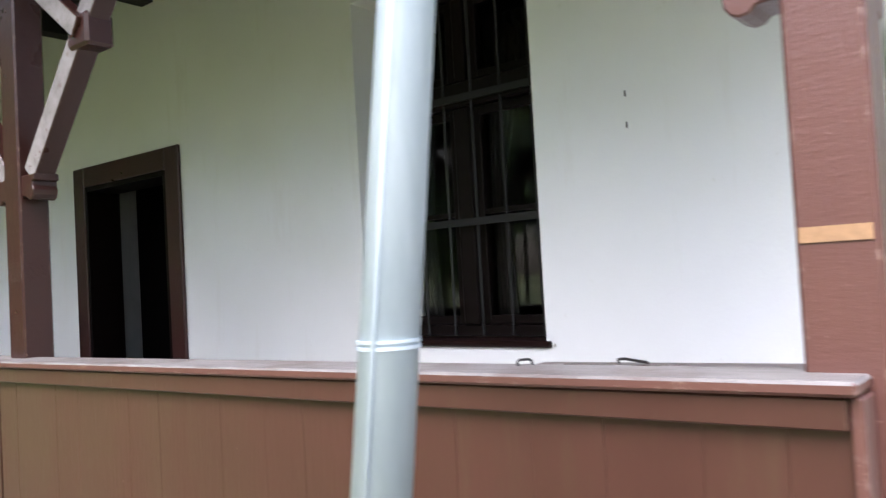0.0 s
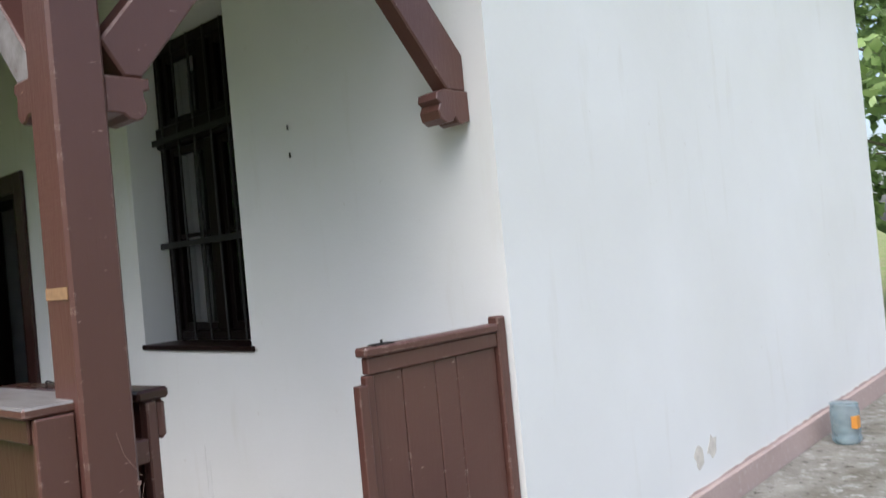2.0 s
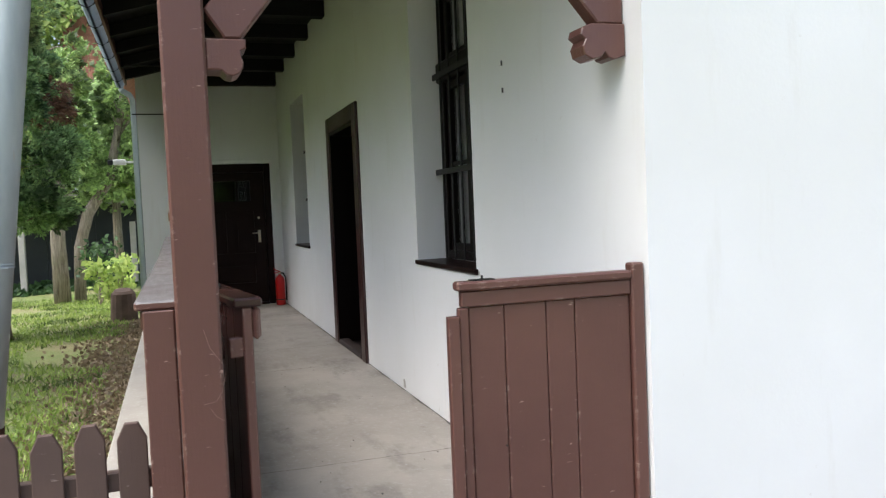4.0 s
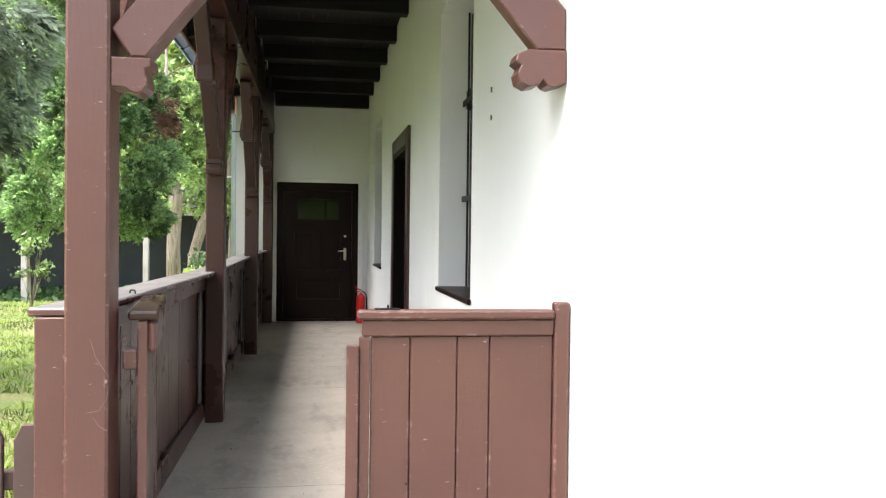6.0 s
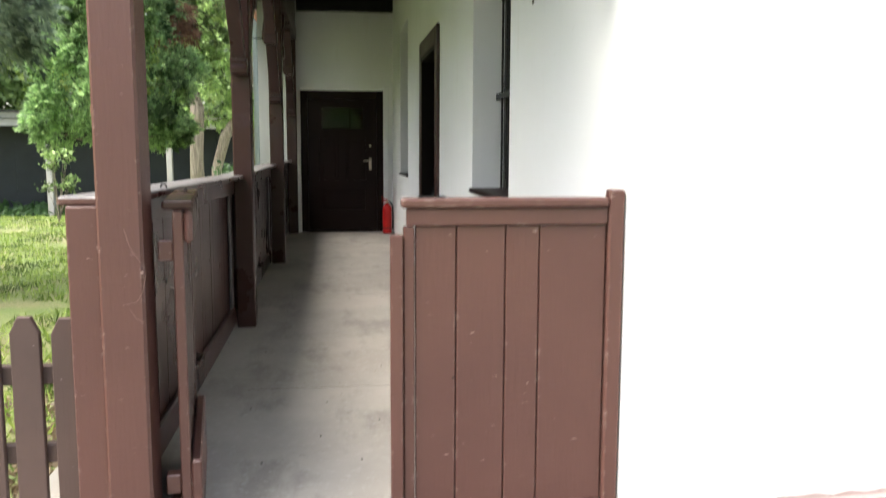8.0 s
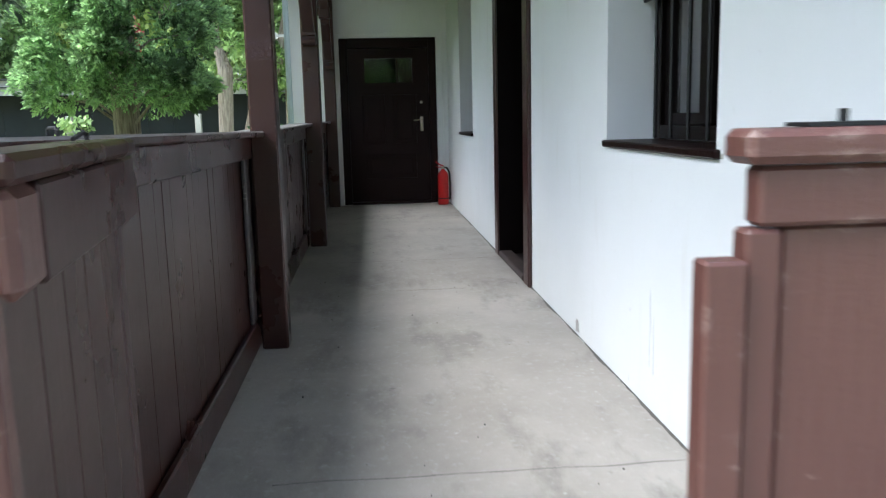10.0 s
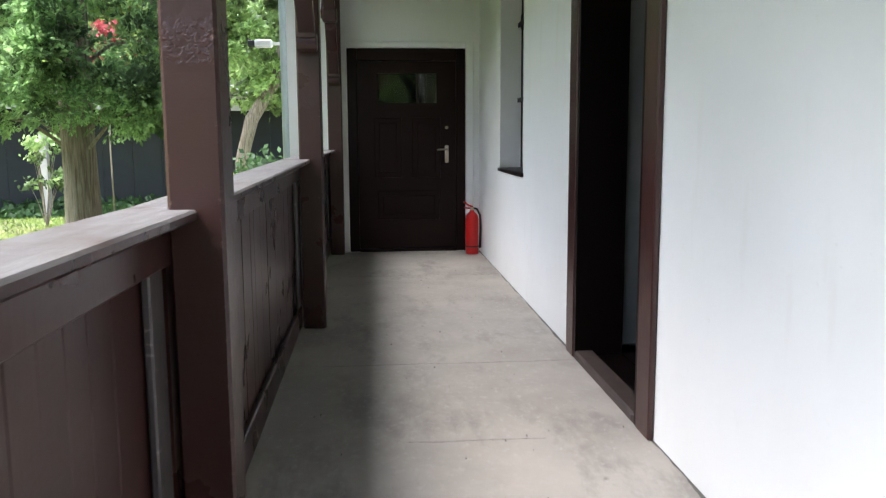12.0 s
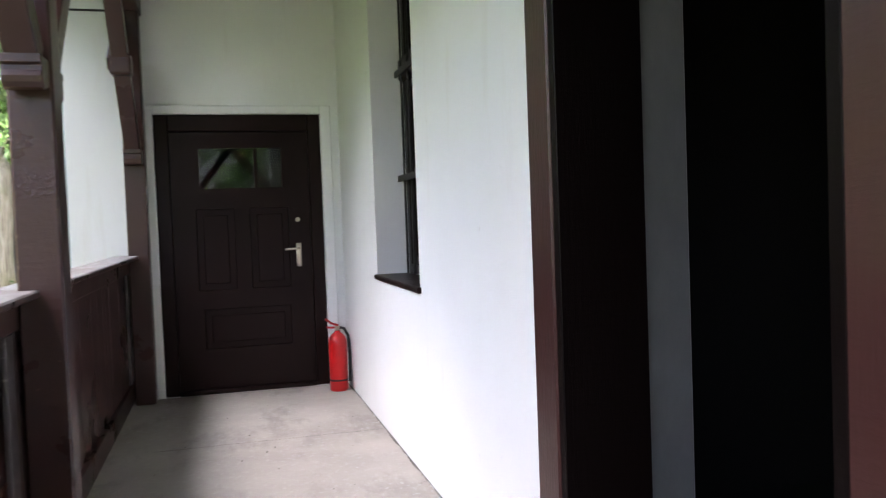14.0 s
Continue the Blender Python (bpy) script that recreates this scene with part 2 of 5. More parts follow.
blue_plastic = mat("clear_bluish_plastic", build_bottle)
label_orange = plain("orange_label", (0.7, 0.3, 0.05), 0.6)
tape_mat = plain("tan_paper_tape", (0.34, 0.2, 0.1), 0.7, 0, 0.3, 40)
chip_mat = plain("bare_plaster_chip", (0.52, 0.5, 0.45), 0.9, 0, 0.35, 40)
patch_mat = plain("yellowed_bare_plaster", (0.72, 0.68, 0.6), 0.9, 0, 0.25, 25)
threshold_mat = plain("worn_threshold_wood", (0.055, 0.038, 0.033), 0.6, 0, 0.4, 12)
dirt_mat = plain("floor_dirt", (0.16, 0.15, 0.13), 0.95, 0, 0.4, 40)
scratch_mat = plain("bare_scratched_wood", (0.27, 0.175, 0.14), 0.7)
crack_mat = plain("dark_joint", (0.11, 0.105, 0.095), 0.9, 0, 0.3, 30)
curtain_mat = plain("grey_green_curtain", (0.02, 0.0215, 0.018), 0.9, 0, 0.3, 12)
inner_wall = plain("dim_room_plaster", (0.42, 0.43, 0.41), 0.9)
# near-black paints the rooms' shade; it also colours the wood knots
shade_knot_black = plain("room_shade_and_knot_black", (0.012, 0.011, 0.01), 0.9)
shed_black = plain("blue_black_boards", (0.022, 0.026, 0.03), 0.6, 0, 0.3, 3)
shed_white = plain("weathered_white_fascia", (0.52, 0.5, 0.47), 0.7, 0, 0.3, 3)
shed_roof = plain("dark_roofing_felt", (0.06, 0.058, 0.055), 0.9)
tile_red = plain("red_clay_tile", (0.36, 0.15, 0.095), 0.8, 0, 0.4, 5)
orange_wood = plain("raw_orange_timber", (0.22, 0.12, 0.08), 0.7, 0, 0.3, 5)
stump_mat = plain("weathered_stump_wood", (0.1, 0.062, 0.045), 0.85, 0, 0.4, 9)


def build_glass(nt, b):
    b.inputs["Base Color"].default_value = (1, 1, 1, 1)
    b.inputs["Roughness"].default_value = 0.02
    b.inputs["Transmission Weight"].default_value = 1.0
    b.inputs["IOR"].default_value = 1.3


glass = mat("window_glass", build_glass)


def build_bark(nt, b):
    strip = noise_of(nt, 9, 6, 0.65, (6, 6, 0.35))
    flake = noise_of(nt, 24, 7, 0.7, (2, 2, 0.6))
    c = mix(nt, ramp(nt, strip, 0.36, 0.62), (0.15, 0.115, 0.085), (0.42, 0.37, 0.30))
    c = mix(nt, ramp(nt, flake, 0.5, 0.72), c, (0.30, 0.25, 0.20))
    c = mix(nt, ramp(nt, noise_of(nt, 1.7, 4), 0.55, 0.75), c, (0.2, 0.2, 0.12))
    nt.links.new(c, b.inputs["Base Color"])
    b.inputs["Roughness"].default_value = 0.9
    bump(nt, b, strip, 1.0, 0.05)


bark = mat("pale_fibrous_bark", build_bark)


def leaf(name, a, c2, gap_shade=0, glow=0.4):
    def build(nt, b):
        c = mix(nt, island(nt), a, c2)
        if gap_shade:
            # noise-dark patches paint in the shadowed gaps between tufts
            c = mix(nt, ramp(nt, noise_of(nt, gap_shade, 4, 0.6), 0.5, 0.4), c, tuple(v * 0.4 for v in a))
        nt.links.new(c, b.inputs["Base Color"])
        b.inputs["Roughness"].default_value = 0.5
        t = nt.nodes.new("ShaderNodeBsdfTranslucent")
        nt.links.new(c, t.inputs["Color"])
        s = nt.nodes.new("ShaderNodeMixShader")
        s.inputs[0].default_value = glow
        nt.links.new(b.outputs[0], s.inputs[1])
        nt.links.new(t.outputs[0], s.inputs[2])
        nt.links.new(s.outputs[0], nt.nodes["Material Output"].inputs[0])
    return mat(name, build)


hook_mat = plain("rusty_grey_iron", (0.13, 0.12, 0.11), 0.7, 0.2, 0.4, 60)
stain_mat = plain("grey_drip_stain", (0.735, 0.74, 0.72), 0.9, 0, 0.1, 30)
thuja_leaf = leaf("thuja_green", (0.165, 0.285, 0.118), (0.49, 0.71, 0.31), 2.6, 0.62)
thin_thuja_leaf = leaf("fresh_thuja_green", (0.2, 0.31, 0.11), (0.48, 0.66, 0.24), 2.2, 0.5)
cypress_leaf = leaf("cypress_grey_green", (0.17, 0.24, 0.16), (0.46, 0.56, 0.38), 2.4, 0.5)
dead_leaf = leaf("dead_brown_foliage", (0.14, 0.07, 0.045), (0.36, 0.19, 0.12), 3.0)
bright_leaf = leaf("yellow_green_leaf", (0.26, 0.38, 0.09), (0.52, 0.62, 0.2), 0.0, 0.5)
mid_leaf = leaf("mid_green_leaf", (0.21, 0.33, 0.11), (0.48, 0.63, 0.26), 1.4, 0.45)
blossom = leaf("rose_red_blossom", (0.34, 0.05, 0.055), (0.52, 0.15, 0.15))
ivy_leaf = leaf("ivy_green", (0.03, 0.07, 0.025), (0.08, 0.16, 0.05))
grass_leaf = leaf("grass_green", (0.15, 0.25, 0.045), (0.36, 0.46, 0.11), 1.8)
litter_leaf = leaf("dry_leaf_litter", (0.12, 0.085, 0.05), (0.3, 0.23, 0.15))


def build_lawn(nt, b):
    n = noise_of(nt, 0.8, 8, 0.65)
    c = mix(nt, ramp(nt, n, 0.4, 0.62), (0.17, 0.25, 0.055), (0.33, 0.27, 0.15))
    c = mix(nt, ramp(nt, noise_of(nt, 35, 6, 0.7), 0.35, 0.7), c, (0.11, 0.15, 0.04))
    nt.links.new(c, b.inputs["Base Color"])
    b.inputs["Roughness"].default_value = 0.9
    bump(nt, b, noise_of(nt, 50, 6), 0.8, 0.03)


lawn = mat("patchy_lawn", build_lawn)


# ---- building helpers ----
def box(bm, x0, x1, y0, y1, z0, z1, bevel=0.0, rot=None):
    geom = bmesh.ops.create_cube(bm, size=1.0)["verts"]
    m = Matrix.Translation(((x0 + x1) / 2, (y0 + y1) / 2, (z0 + z1) / 2)) @ Matrix.Diagonal((x1 - x0, y1 - y0, z1 - z0, 1))
    bmesh.ops.transform(bm, matrix=m, verts=geom)
    if rot is not None:
        bmesh.ops.transform(bm, matrix=rot, verts=geom)
    if bevel:
        es = list({e for v in geom for e in v.link_edges})
        bmesh.ops.bevel(bm, geom=es, offset=bevel, segments=1, affect="EDGES")


def boxes(*specs, bevel=0.0):
    bm = bmesh.new()
    for s in specs:
        box(bm, *s, bevel=bevel)
    return bm


def link(name, bm, material, smooth=False):
    me = bpy.data.meshes.new(name)
    bm.to_mesh(me)
    bm.free()
    for m in material if isinstance(material, (list, tuple)) else [material]:
        me.materials.append(m)
    if smooth:
        for p in me.polygons:
            p.use_smooth = True
    return new(name, me)


def part(name, bm, material, parent, label="", smooth=False):
    ob = link(name, bm, material, smooth)
    ob.parent = parent
    ob.matrix_parent_inverse = parent.matrix_world.inverted()
    return tagged(ob, label)


def empty(name, x=0, y=0, z=0):
    ob = new(name)
    ob.empty_display_size = 0.1
    ob.location = (x, y, z)
    ob.matrix_world = Matrix.Translation((x, y, z))
    return ob


def tube(bm, pts, radius, sides=10, close=True):
    """A round tube along points; radius a number or one for each point."""
    pts = [Vector(p) for p in pts]
    rad = radius if isinstance(radius, (list, tuple)) else [radius] * len(pts)
    rings = []
    side = None
    for i, p in enumerate(pts):
        d = (pts[min(i + 1, len(pts) - 1)] - pts[max(i - 1, 0)]).normalized()
        if side is None:
            side = d.orthogonal().normalized()
        side = (side - d * side.dot(d)).normalized()
        up = d.cross(side)
        rings.append([bm.verts.new(p + (side * math.cos(a) + up * math.sin(a)) * rad[i])
                      for a in (2 * math.pi * k / sides for k in range(sides))])
    for a, b in zip(rings, rings[1:]):
        for k in range(sides):
            bm.faces.new((a[k], a[(k + 1) % sides], b[(k + 1) % sides], b[k]))
    if close:
        bm.faces.new(rings[0][::-1])
        bm.faces.new(rings[-1])


def prism(bm, outline, axis, lo, hi, bevel=0.0):
    """A flat outline of (u, v) pushed along an axis: 'x' takes (y, z), 'y' takes (x, z)."""
    def at(u, v, w):
        return (w, u, v) if axis == "x" else (u, w, v) if axis == "y" else (u, v, w)
    a = [bm.verts.new(at(u, v, lo)) for u, v in outline]
    b = [bm.verts.new(at(u, v, hi)) for u, v in outline]
    n = len(a)
    fs = [bm.faces.new(a), bm.faces.new(b)]
    for i in range(n):
        fs.append(bm.faces.new((a[i], a[(i + 1) % n], b[(i + 1) % n], b[i])))
    bmesh.ops.recalc_face_normals(bm, faces=fs)
    if bevel:
        es = list({e for f in fs[:2] for e in f.edges})
        bmesh.ops.bevel(bm, geom=es, offset=bevel, segments=1, affect="EDGES")


def wall_pieces(u0, u1, z0, z1, holes):
    """Rectangles (a, b, c, d) of a wall from u0 to u1 that leave the holes (a, b, c, d) free."""
    out = []
    cuts = sorted({u0, u1, *(h[0] for h in holes), *(h[1] for h in holes)})
    for a, b in zip(cuts, cuts[1:]):
        zs = z0
        for h in sorted((h for h in holes if h[0] <= a and h[1] >= b), key=lambda h: h[2]):
            if h[2] > zs:
                out.append((a, b, zs, h[2]))
            zs = h[3]
        if zs < z1:
            out.append((a, b, zs, z1))
    return out


# ---- plan ----
WALL = 3.42          # face of the long wall
GABLE = 0.108         # face of the gable wall
END = -9.70          # wall at the veranda's far end
DOOR = (-5.49, -4.41, 0.0, 2.10)
WIN = [(-2.63, -1.53, 0.97, 2.76), (-8.28, -7.18, 0.92, 2.74)]
POSTS = [-0.03, -3.24, -6.45, -9.66]   # low x of each post
PY0, PY1, PW = 1.88, 2.02, 0.14
BEAM_Z, BOARD_Z = 3.25, 3.40

# ---- ground ----
def ground_height(x, y):
    d = max(0.0, -x - 8.0)
    return -0.10 - min(0.25, d * 0.025) + 0.02 * math.sin(x * 0.9) * math.cos(y * 0.7)


bm = bmesh.new()
xs = [-600, -200, -80, -40] + [-30 + k * 1.0 for k in range(45)] + [20, 40, 80, 200, 600]
ys = [-600, -200, -80, -40, -25] + [-20 + k * 1.0 for k in range(45)] + [30, 60, 200, 600]
grid = [[bm.verts.new((x, y, ground_height(x, y))) for y in ys] for x in xs]
for i in range(len(xs) - 1):
    for j in range(len(ys) - 1):
        bm.faces.new((grid[i][j], grid[i + 1][j], grid[i + 1][j + 1], grid[i][j + 1]))
tagged(link("ground", bm, lawn, True), "patchy green lawn with bare earth", "ground", kind="structure")
bm = bmesh.new()
prism(bm, [(-3.0, -0.4), (-3.0, -0.075), (3.4, -0.075), (4.0, -0.065), (8.2, 0.01), (14.0, 0.03), (14.0, -0.4)], "x", 0.142, 4.5)
tagged(link("pavement", bm, paving_mat), "rough grey concrete paving in the yard", "pavement", kind="structure")
tagged(link("apron", boxes((END, 0.139, 1.46, 1.811, -0.4, -0.015), bevel=0.012), apron_mat), "pale concrete strip along the veranda", "pavement", kind="structure")
tagged(link("floor", boxes((END + 0.002, 0.14, 1.813, WALL, -0.4, 0.0), bevel=0.008), concrete), "grey worn concrete veranda floor", "floor", kind="structure")

# ---- walls ----
bm = bmesh.new()
for a, b, c, d in wall_pieces(END, GABLE, -0.4, 3.6, [DOOR, *WIN]):
    box(bm, a, b, WALL, WALL + 0.24, c, d)
for a, b, c, d in wall_pieces(END, GABLE, -0.4, 3.6, [(DOOR[0] - 0.14, DOOR[1] + 0.14, 0.0, 2.3), *WIN]):
    box(bm, a, b, WALL + 0.24, WALL + 0.48, c, d)
# the old wall falls back a little towards the corner
for v in bm.verts:
    if v.co.x > GABLE - 0.01 and v.co.y < WALL + 0.01:
        v.co.y += 0.025
tagged(link("wall_long", bm, plaster), "white limewashed plaster house wall", "wall", kind="structure")
bm = bmesh.new()
prism(bm, [(WALL + 0.48, -0.4), (8.13, -0.4), (8.13, 3.35), (5.0, 5.9), (WALL + 0.48, 4.6)], "x", GABLE - 0.45, GABLE)
tagged(link("wall_gable", bm, plaster), "white plastered gable end of the house", "wall", kind="structure")
tagged(link("wall_back", boxes((END, GABLE - 0.452, 7.7, 8.13, -0.4, 3.4)), plaster), "plain white rear wall", "wall", kind="structure")
FD = (2.07, 3.28, 0.0, 2.08)
bm = bmesh.new()
for a, b, c, d in wall_pieces(1.48, 8.13, -0.4, 3.7, [FD]):
    box(bm, END - 0.4, END, a, b, c, d)
tagged(link("wall_end", bm, plaster), "white plastered wall at the veranda's end", "wall", kind="structure")
tagged(link("wall_wing", boxes((-16.0, END - 0.402, 1.48, 1.9, -0.5, 3.7), (-16.0, -15.6, 1.902, 8.13, -0.5, 3.7), (-15.598, END - 0.402, 7.7, 8.13, -0.5, 3.7)), plaster), "white plastered wing of the house", "wall", kind="structure")
bm = bmesh.new()
rnd = random.Random(77)
prism(bm, [(WALL + 0.03, -0.2), (WALL + 0.03, 0.05), (4.7, 0.085), (8.13, 0.15), (8.13, -0.2)], "x", GABLE + 0.001, GABLE + 0.03, 0.006)
edge = [(WALL + 0.04 + k * 0.06, (0.055 if k < 1 else 0.052 + (k * 0.06 - 0.1) * 0.0205 + 0.012) + 0.012 * rnd.random()) for k in range(78)]
prism(bm, [(WALL + 0.04, -0.1), *edge, (edge[-1][0], -0.1)], "x", GABLE + 0.0005, GABLE + 0.004)
tagged(link("baseboard", bm, plinth_mat), "pinkish brown painted plinth", "plinth", kind="structure")
# rooms behind the openings; their unlit darkness is painted into near-black surfaces
tagged(link("floor_room", boxes((-9.6, -0.4, WALL + 0.482, 7.698, -0.3, 0.01)), shade_knot_black), "room floor, colour blackened for shade", "floor", kind="structure")
tagged(link("ceiling_room", boxes((END, -0.4, WALL + 0.482, 7.698, 3.0, 3.1)), shade_knot_black), "room ceiling, colour blackened for shade", "ceiling", kind="structure")
tagged(link("wall_inner", boxes((-3.6, -3.45, WALL + 0.482, 7.698, 0.012, 2.998), (-6.6, -6.45, WALL + 0.482, 7.698, 0.012, 2.998)), shade_knot_black), "partition walls between rooms, colour blackened for shade", "wall", kind="structure")
tagged(link("wall_wing_inner", boxes((-12.0, -11.9, 1.902, 7.698, -0.3, 3.6), (-11.898, END - 0.402, 1.902, 7.698, 2.6, 2.7)), shade_knot_black), "inner wall of the wing, colour blackened for shade", "wall", kind="structure")

# ---- ceiling and eaves ----
bm = bmesh.new()
k = 0
while True:
    x = -0.35 - 1.035 * k
    if x - 0.14 < END:
        break
    box(bm, x - 0.14, x, 2.04, WALL - 0.002, BEAM_Z, BOARD_Z + 0.02, bevel=0.006)
    k += 1
box(bm, END + 0.002, END + 0.13, 2.04, WALL - 0.002, BEAM_Z - 0.05, BOARD_Z + 0.02, bevel=0.006)
for j in range(10):
    y0 = 2.04 + j * 0.138
    box(bm, END + 0.002, GABLE + 0.2, y0, y0 + 0.134, BOARD_Z + 0.002 * (j % 2), BOARD_Z + 0.03)
tagged(link("ceiling", bm, beam_paint), "dark stained beams and boards over the veranda", "ceiling", kind="structure")
tagged(link("trim", boxes((END + 0.002, 0.3, 1.87, 2.03, 2.78, 2.96), (END + 0.002, 0.3, 1.88, 2.02, 2.962, 3.6), bevel=0.006), brown_shaded), "shade-darkened brown wall plate over the posts", "beam", kind="structure")
bm = bmesh.new()
x = -0.2
while x > -9.6:
    prism(bm, [(1.86, 3.34), (1.86, 3.46), (1.38, 3.33), (1.38, 3.21)], "x", x - 0.1, x)
    x -= 0.9
prism(bm, [(1.86, 3.47), (1.86, 3.50), (1.34, 3.36), (1.34, 3.33)], "x", END - 0.0, 0.35)
tagged(link("trim_eaves", bm, beam_paint), "dark eaves boards and rafter tails", "eaves", kind="structure")
tagged(link("trim_fascia", boxes((END, 0.35, 1.352, 1.374, 3.19, 3.325)), orange_wood), "raw orange timber eaves board", "eaves", kind="structure")
bm = bmesh.new()
prism(bm, [(1.26, 3.38), (5.0, 6.0), (5.0, 6.12), (1.26, 3.50)], "x", -16.2, 0.4)
prism(bm, [(5.0, 6.0), (8.5, 3.3), (8.5, 3.42), (5.0, 6.12)], "x", -16.2, 0.4)
tagged(link("roof", bm, tile_red), "red clay tiled house roof", "roof", kind="structure")


# ---- veranda woodwork ----
def brace_bm(p0, p1, width, y0, y1):
    """A straight brace in the plane of the posts between (x, z) points; its outward face takes the second material."""
    bm = bmesh.new()
    a, b = Vector(p0), Vector(p1)
    d = (b - a).normalized()
    n = Vector((-d.y, d.x)) * width / 2
    prism(bm, [tuple(a - n), tuple(b - n), tuple(b + n), tuple(a + n)], "y", y0, y1, 0.005)
    bm.normal_update()
    for f in bm.faces:
        if f.normal.y < -0.9:
            f.material_index = 1
    return bm


def corbel_outline(u, z, s, length=0.115, height=0.104):
    """A scrolled corbel: a flat top lip over a round belly, from u outward by s."""
    pts = [(0, 0), (1.0, 0), (1.0, -0.24), (0.86, -0.30)]
    for k in range(7):
        a = radians(35 - k * 30)
        pts.append((0.62 + 0.30 * math.cos(a), -0.64 + 0.34 * math.sin(a)))
    pts += [(0.26, -0.82), (0.0, -0.82)]
    return [(u + s * p * length, z + q * height * 1.05) for p, q in pts]


def veranda_post(x0, sides, inward, PY1=PY1):
    cx = x0 + PW / 2
    ob = empty("veranda_post", cx, (PY0 + PY1) / 2, 0)
    # posts beyond the first take the brown with shade painted in
    part("shaft", boxes((x0, x0 + PW, PY0, PY1, 0.0, 2.778), bevel=0.008), brown if x0 > -1 else brown_shaded_post, ob)
    m = brown if x0 > -1 else brown_shaded_post
    for s in sides:
        face = x0 + PW if s > 0 else x0
        bm = bmesh.new()
        prism(bm, corbel_outline(face, 1.84 if x0 > -1 else 1.80, s), "y", PY0 + 0.01, PY1 - 0.01, 0.004)
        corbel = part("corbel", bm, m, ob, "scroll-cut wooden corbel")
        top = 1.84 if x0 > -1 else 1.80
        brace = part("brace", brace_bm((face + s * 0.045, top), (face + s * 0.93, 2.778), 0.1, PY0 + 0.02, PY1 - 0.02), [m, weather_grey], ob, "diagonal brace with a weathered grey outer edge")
        bx, bz = face + s * 0.52, top + 0.52
        part("brace_block", boxes((bx - 0.075, bx + 0.075, PY0 + 0.005, PY1 - 0.005, bz - 0.09, bz + 0.04), bevel=0.012), m, brace)
        part("counter_brace", brace_bm((bx + s * 0.02, bz - 0.02), (face + s * 0.03, bz + 0.36), 0.085, PY0 - 0.012, PY0 + 0.05), [m, weather_grey], brace, "weathered grey counter brace")
    if inward:
        bm = bmesh.new()
        prism(bm, corbel_outline(PY1, 1.825, 1), "x", x0 + 0.01, x0 + PW - 0.01, 0.004)
        part("corbel", bm, m, ob, "scroll-cut wooden corbel")
        bm = bmesh.new()
        prism(bm, [(PY1, 1.91), (PY1 + 0.055, 1.827), (PY1 + 0.10, 1.827), (2.80, 2.72), (2.72, 2.798), (2.70, 2.798)], "x", x0 + 0.015, x0 + PW - 0.015, 0.006)
        part("brace", bm, m, ob)
    return tagged(ob, "brown painted wooden veranda post with scrolled corbels" if x0 > -1 else "shade-darkened brown wooden veranda post with diagonal braces", "post", "veranda posts")


fence_paint = paint("faded_brown_fence_paint", (0.12, 0.075, 0.06), (0.085, 0.055, 0.045), (0.25, 0.2, 0.17), 0.6, 0.7)
# brown darkened to carry the shade on the far posts
brown_shaded_post = paint("shaded_brown_post_paint", (0.046, 0.0175, 0.0135), (0.033, 0.0125, 0.01), (0.2, 0.13, 0.1), 0.27, 0.75, streak=(2, 2, 1.2), gloss=0.42, worn=0.75, blister=1.4)
veranda_post(POSTS[0], (-1,), True, 2.005)
veranda_post(POSTS[1], (-1, 1), False, 2.005)
veranda_post(POSTS[2], (-1, 1), False)
veranda_post(POSTS[3], (1,), False)

# tie beam and the bracket on the house corner
tie = empty("tie_beam", 0.04, 2.7, 2.8)
part("beam", boxes((-0.02, 0.10, 2.032, WALL - 0.002, 2.80, 2.96), bevel=0.006), brown, tie)
tagged(tie, "brown tie beam across the veranda's end", "beam")
wb = empty("wall_bracket", 0.04, WALL, 1.85)
bm = bmesh.new()
ol = [(3.44, 1.93), (3.31, 1.93), (3.272, 1.915), (3.265, 1.89), (3.285, 1.875), (3.272, 1.85), (3.28, 1.82), (3.31, 1.805),
      (3.345, 1.812), (3.36, 1.83), (3.375, 1.812), (3.395, 1.806), (3.44, 1.82)]
prism(bm, ol, "x", -0.092, 0.008, 0.004)
part("corbel", bm, brown, wb, "clover-cut wooden corbel")
bm = bmesh.new()
prism(bm, [(3.44, 2.07), (3.44, 1.932), (3.34, 1.932), (2.785, 2.58), (2.76, 2.798), (2.80, 2.798)], "x", -0.077, -0.002, 0.006)
part("brace", bm, brown, wb)
tagged(wb, "brown wooden brace on a carved corbel at the house corner", "bracket")

# tape on the outer post
tp = link("tape_strip", boxes((-0.022, 0.098, PY0 - 0.003, PY0 - 0.0005, 1.302, 1.33), (-0.018, 0.094, PY0 - 0.0034, PY0 - 0.003, 1.312, 1.32)), tape_mat)
tagged(tp, "tan paper tape stuck round the post", "tape")

PLANKS = []


def sag(bm, x0, x1, d0, d1):
    for v in bm.verts:
        k = (v.co.x - x0) / (x1 - x0)
        v.co.z -= d0 + (d1 - d0) * k
    return bm


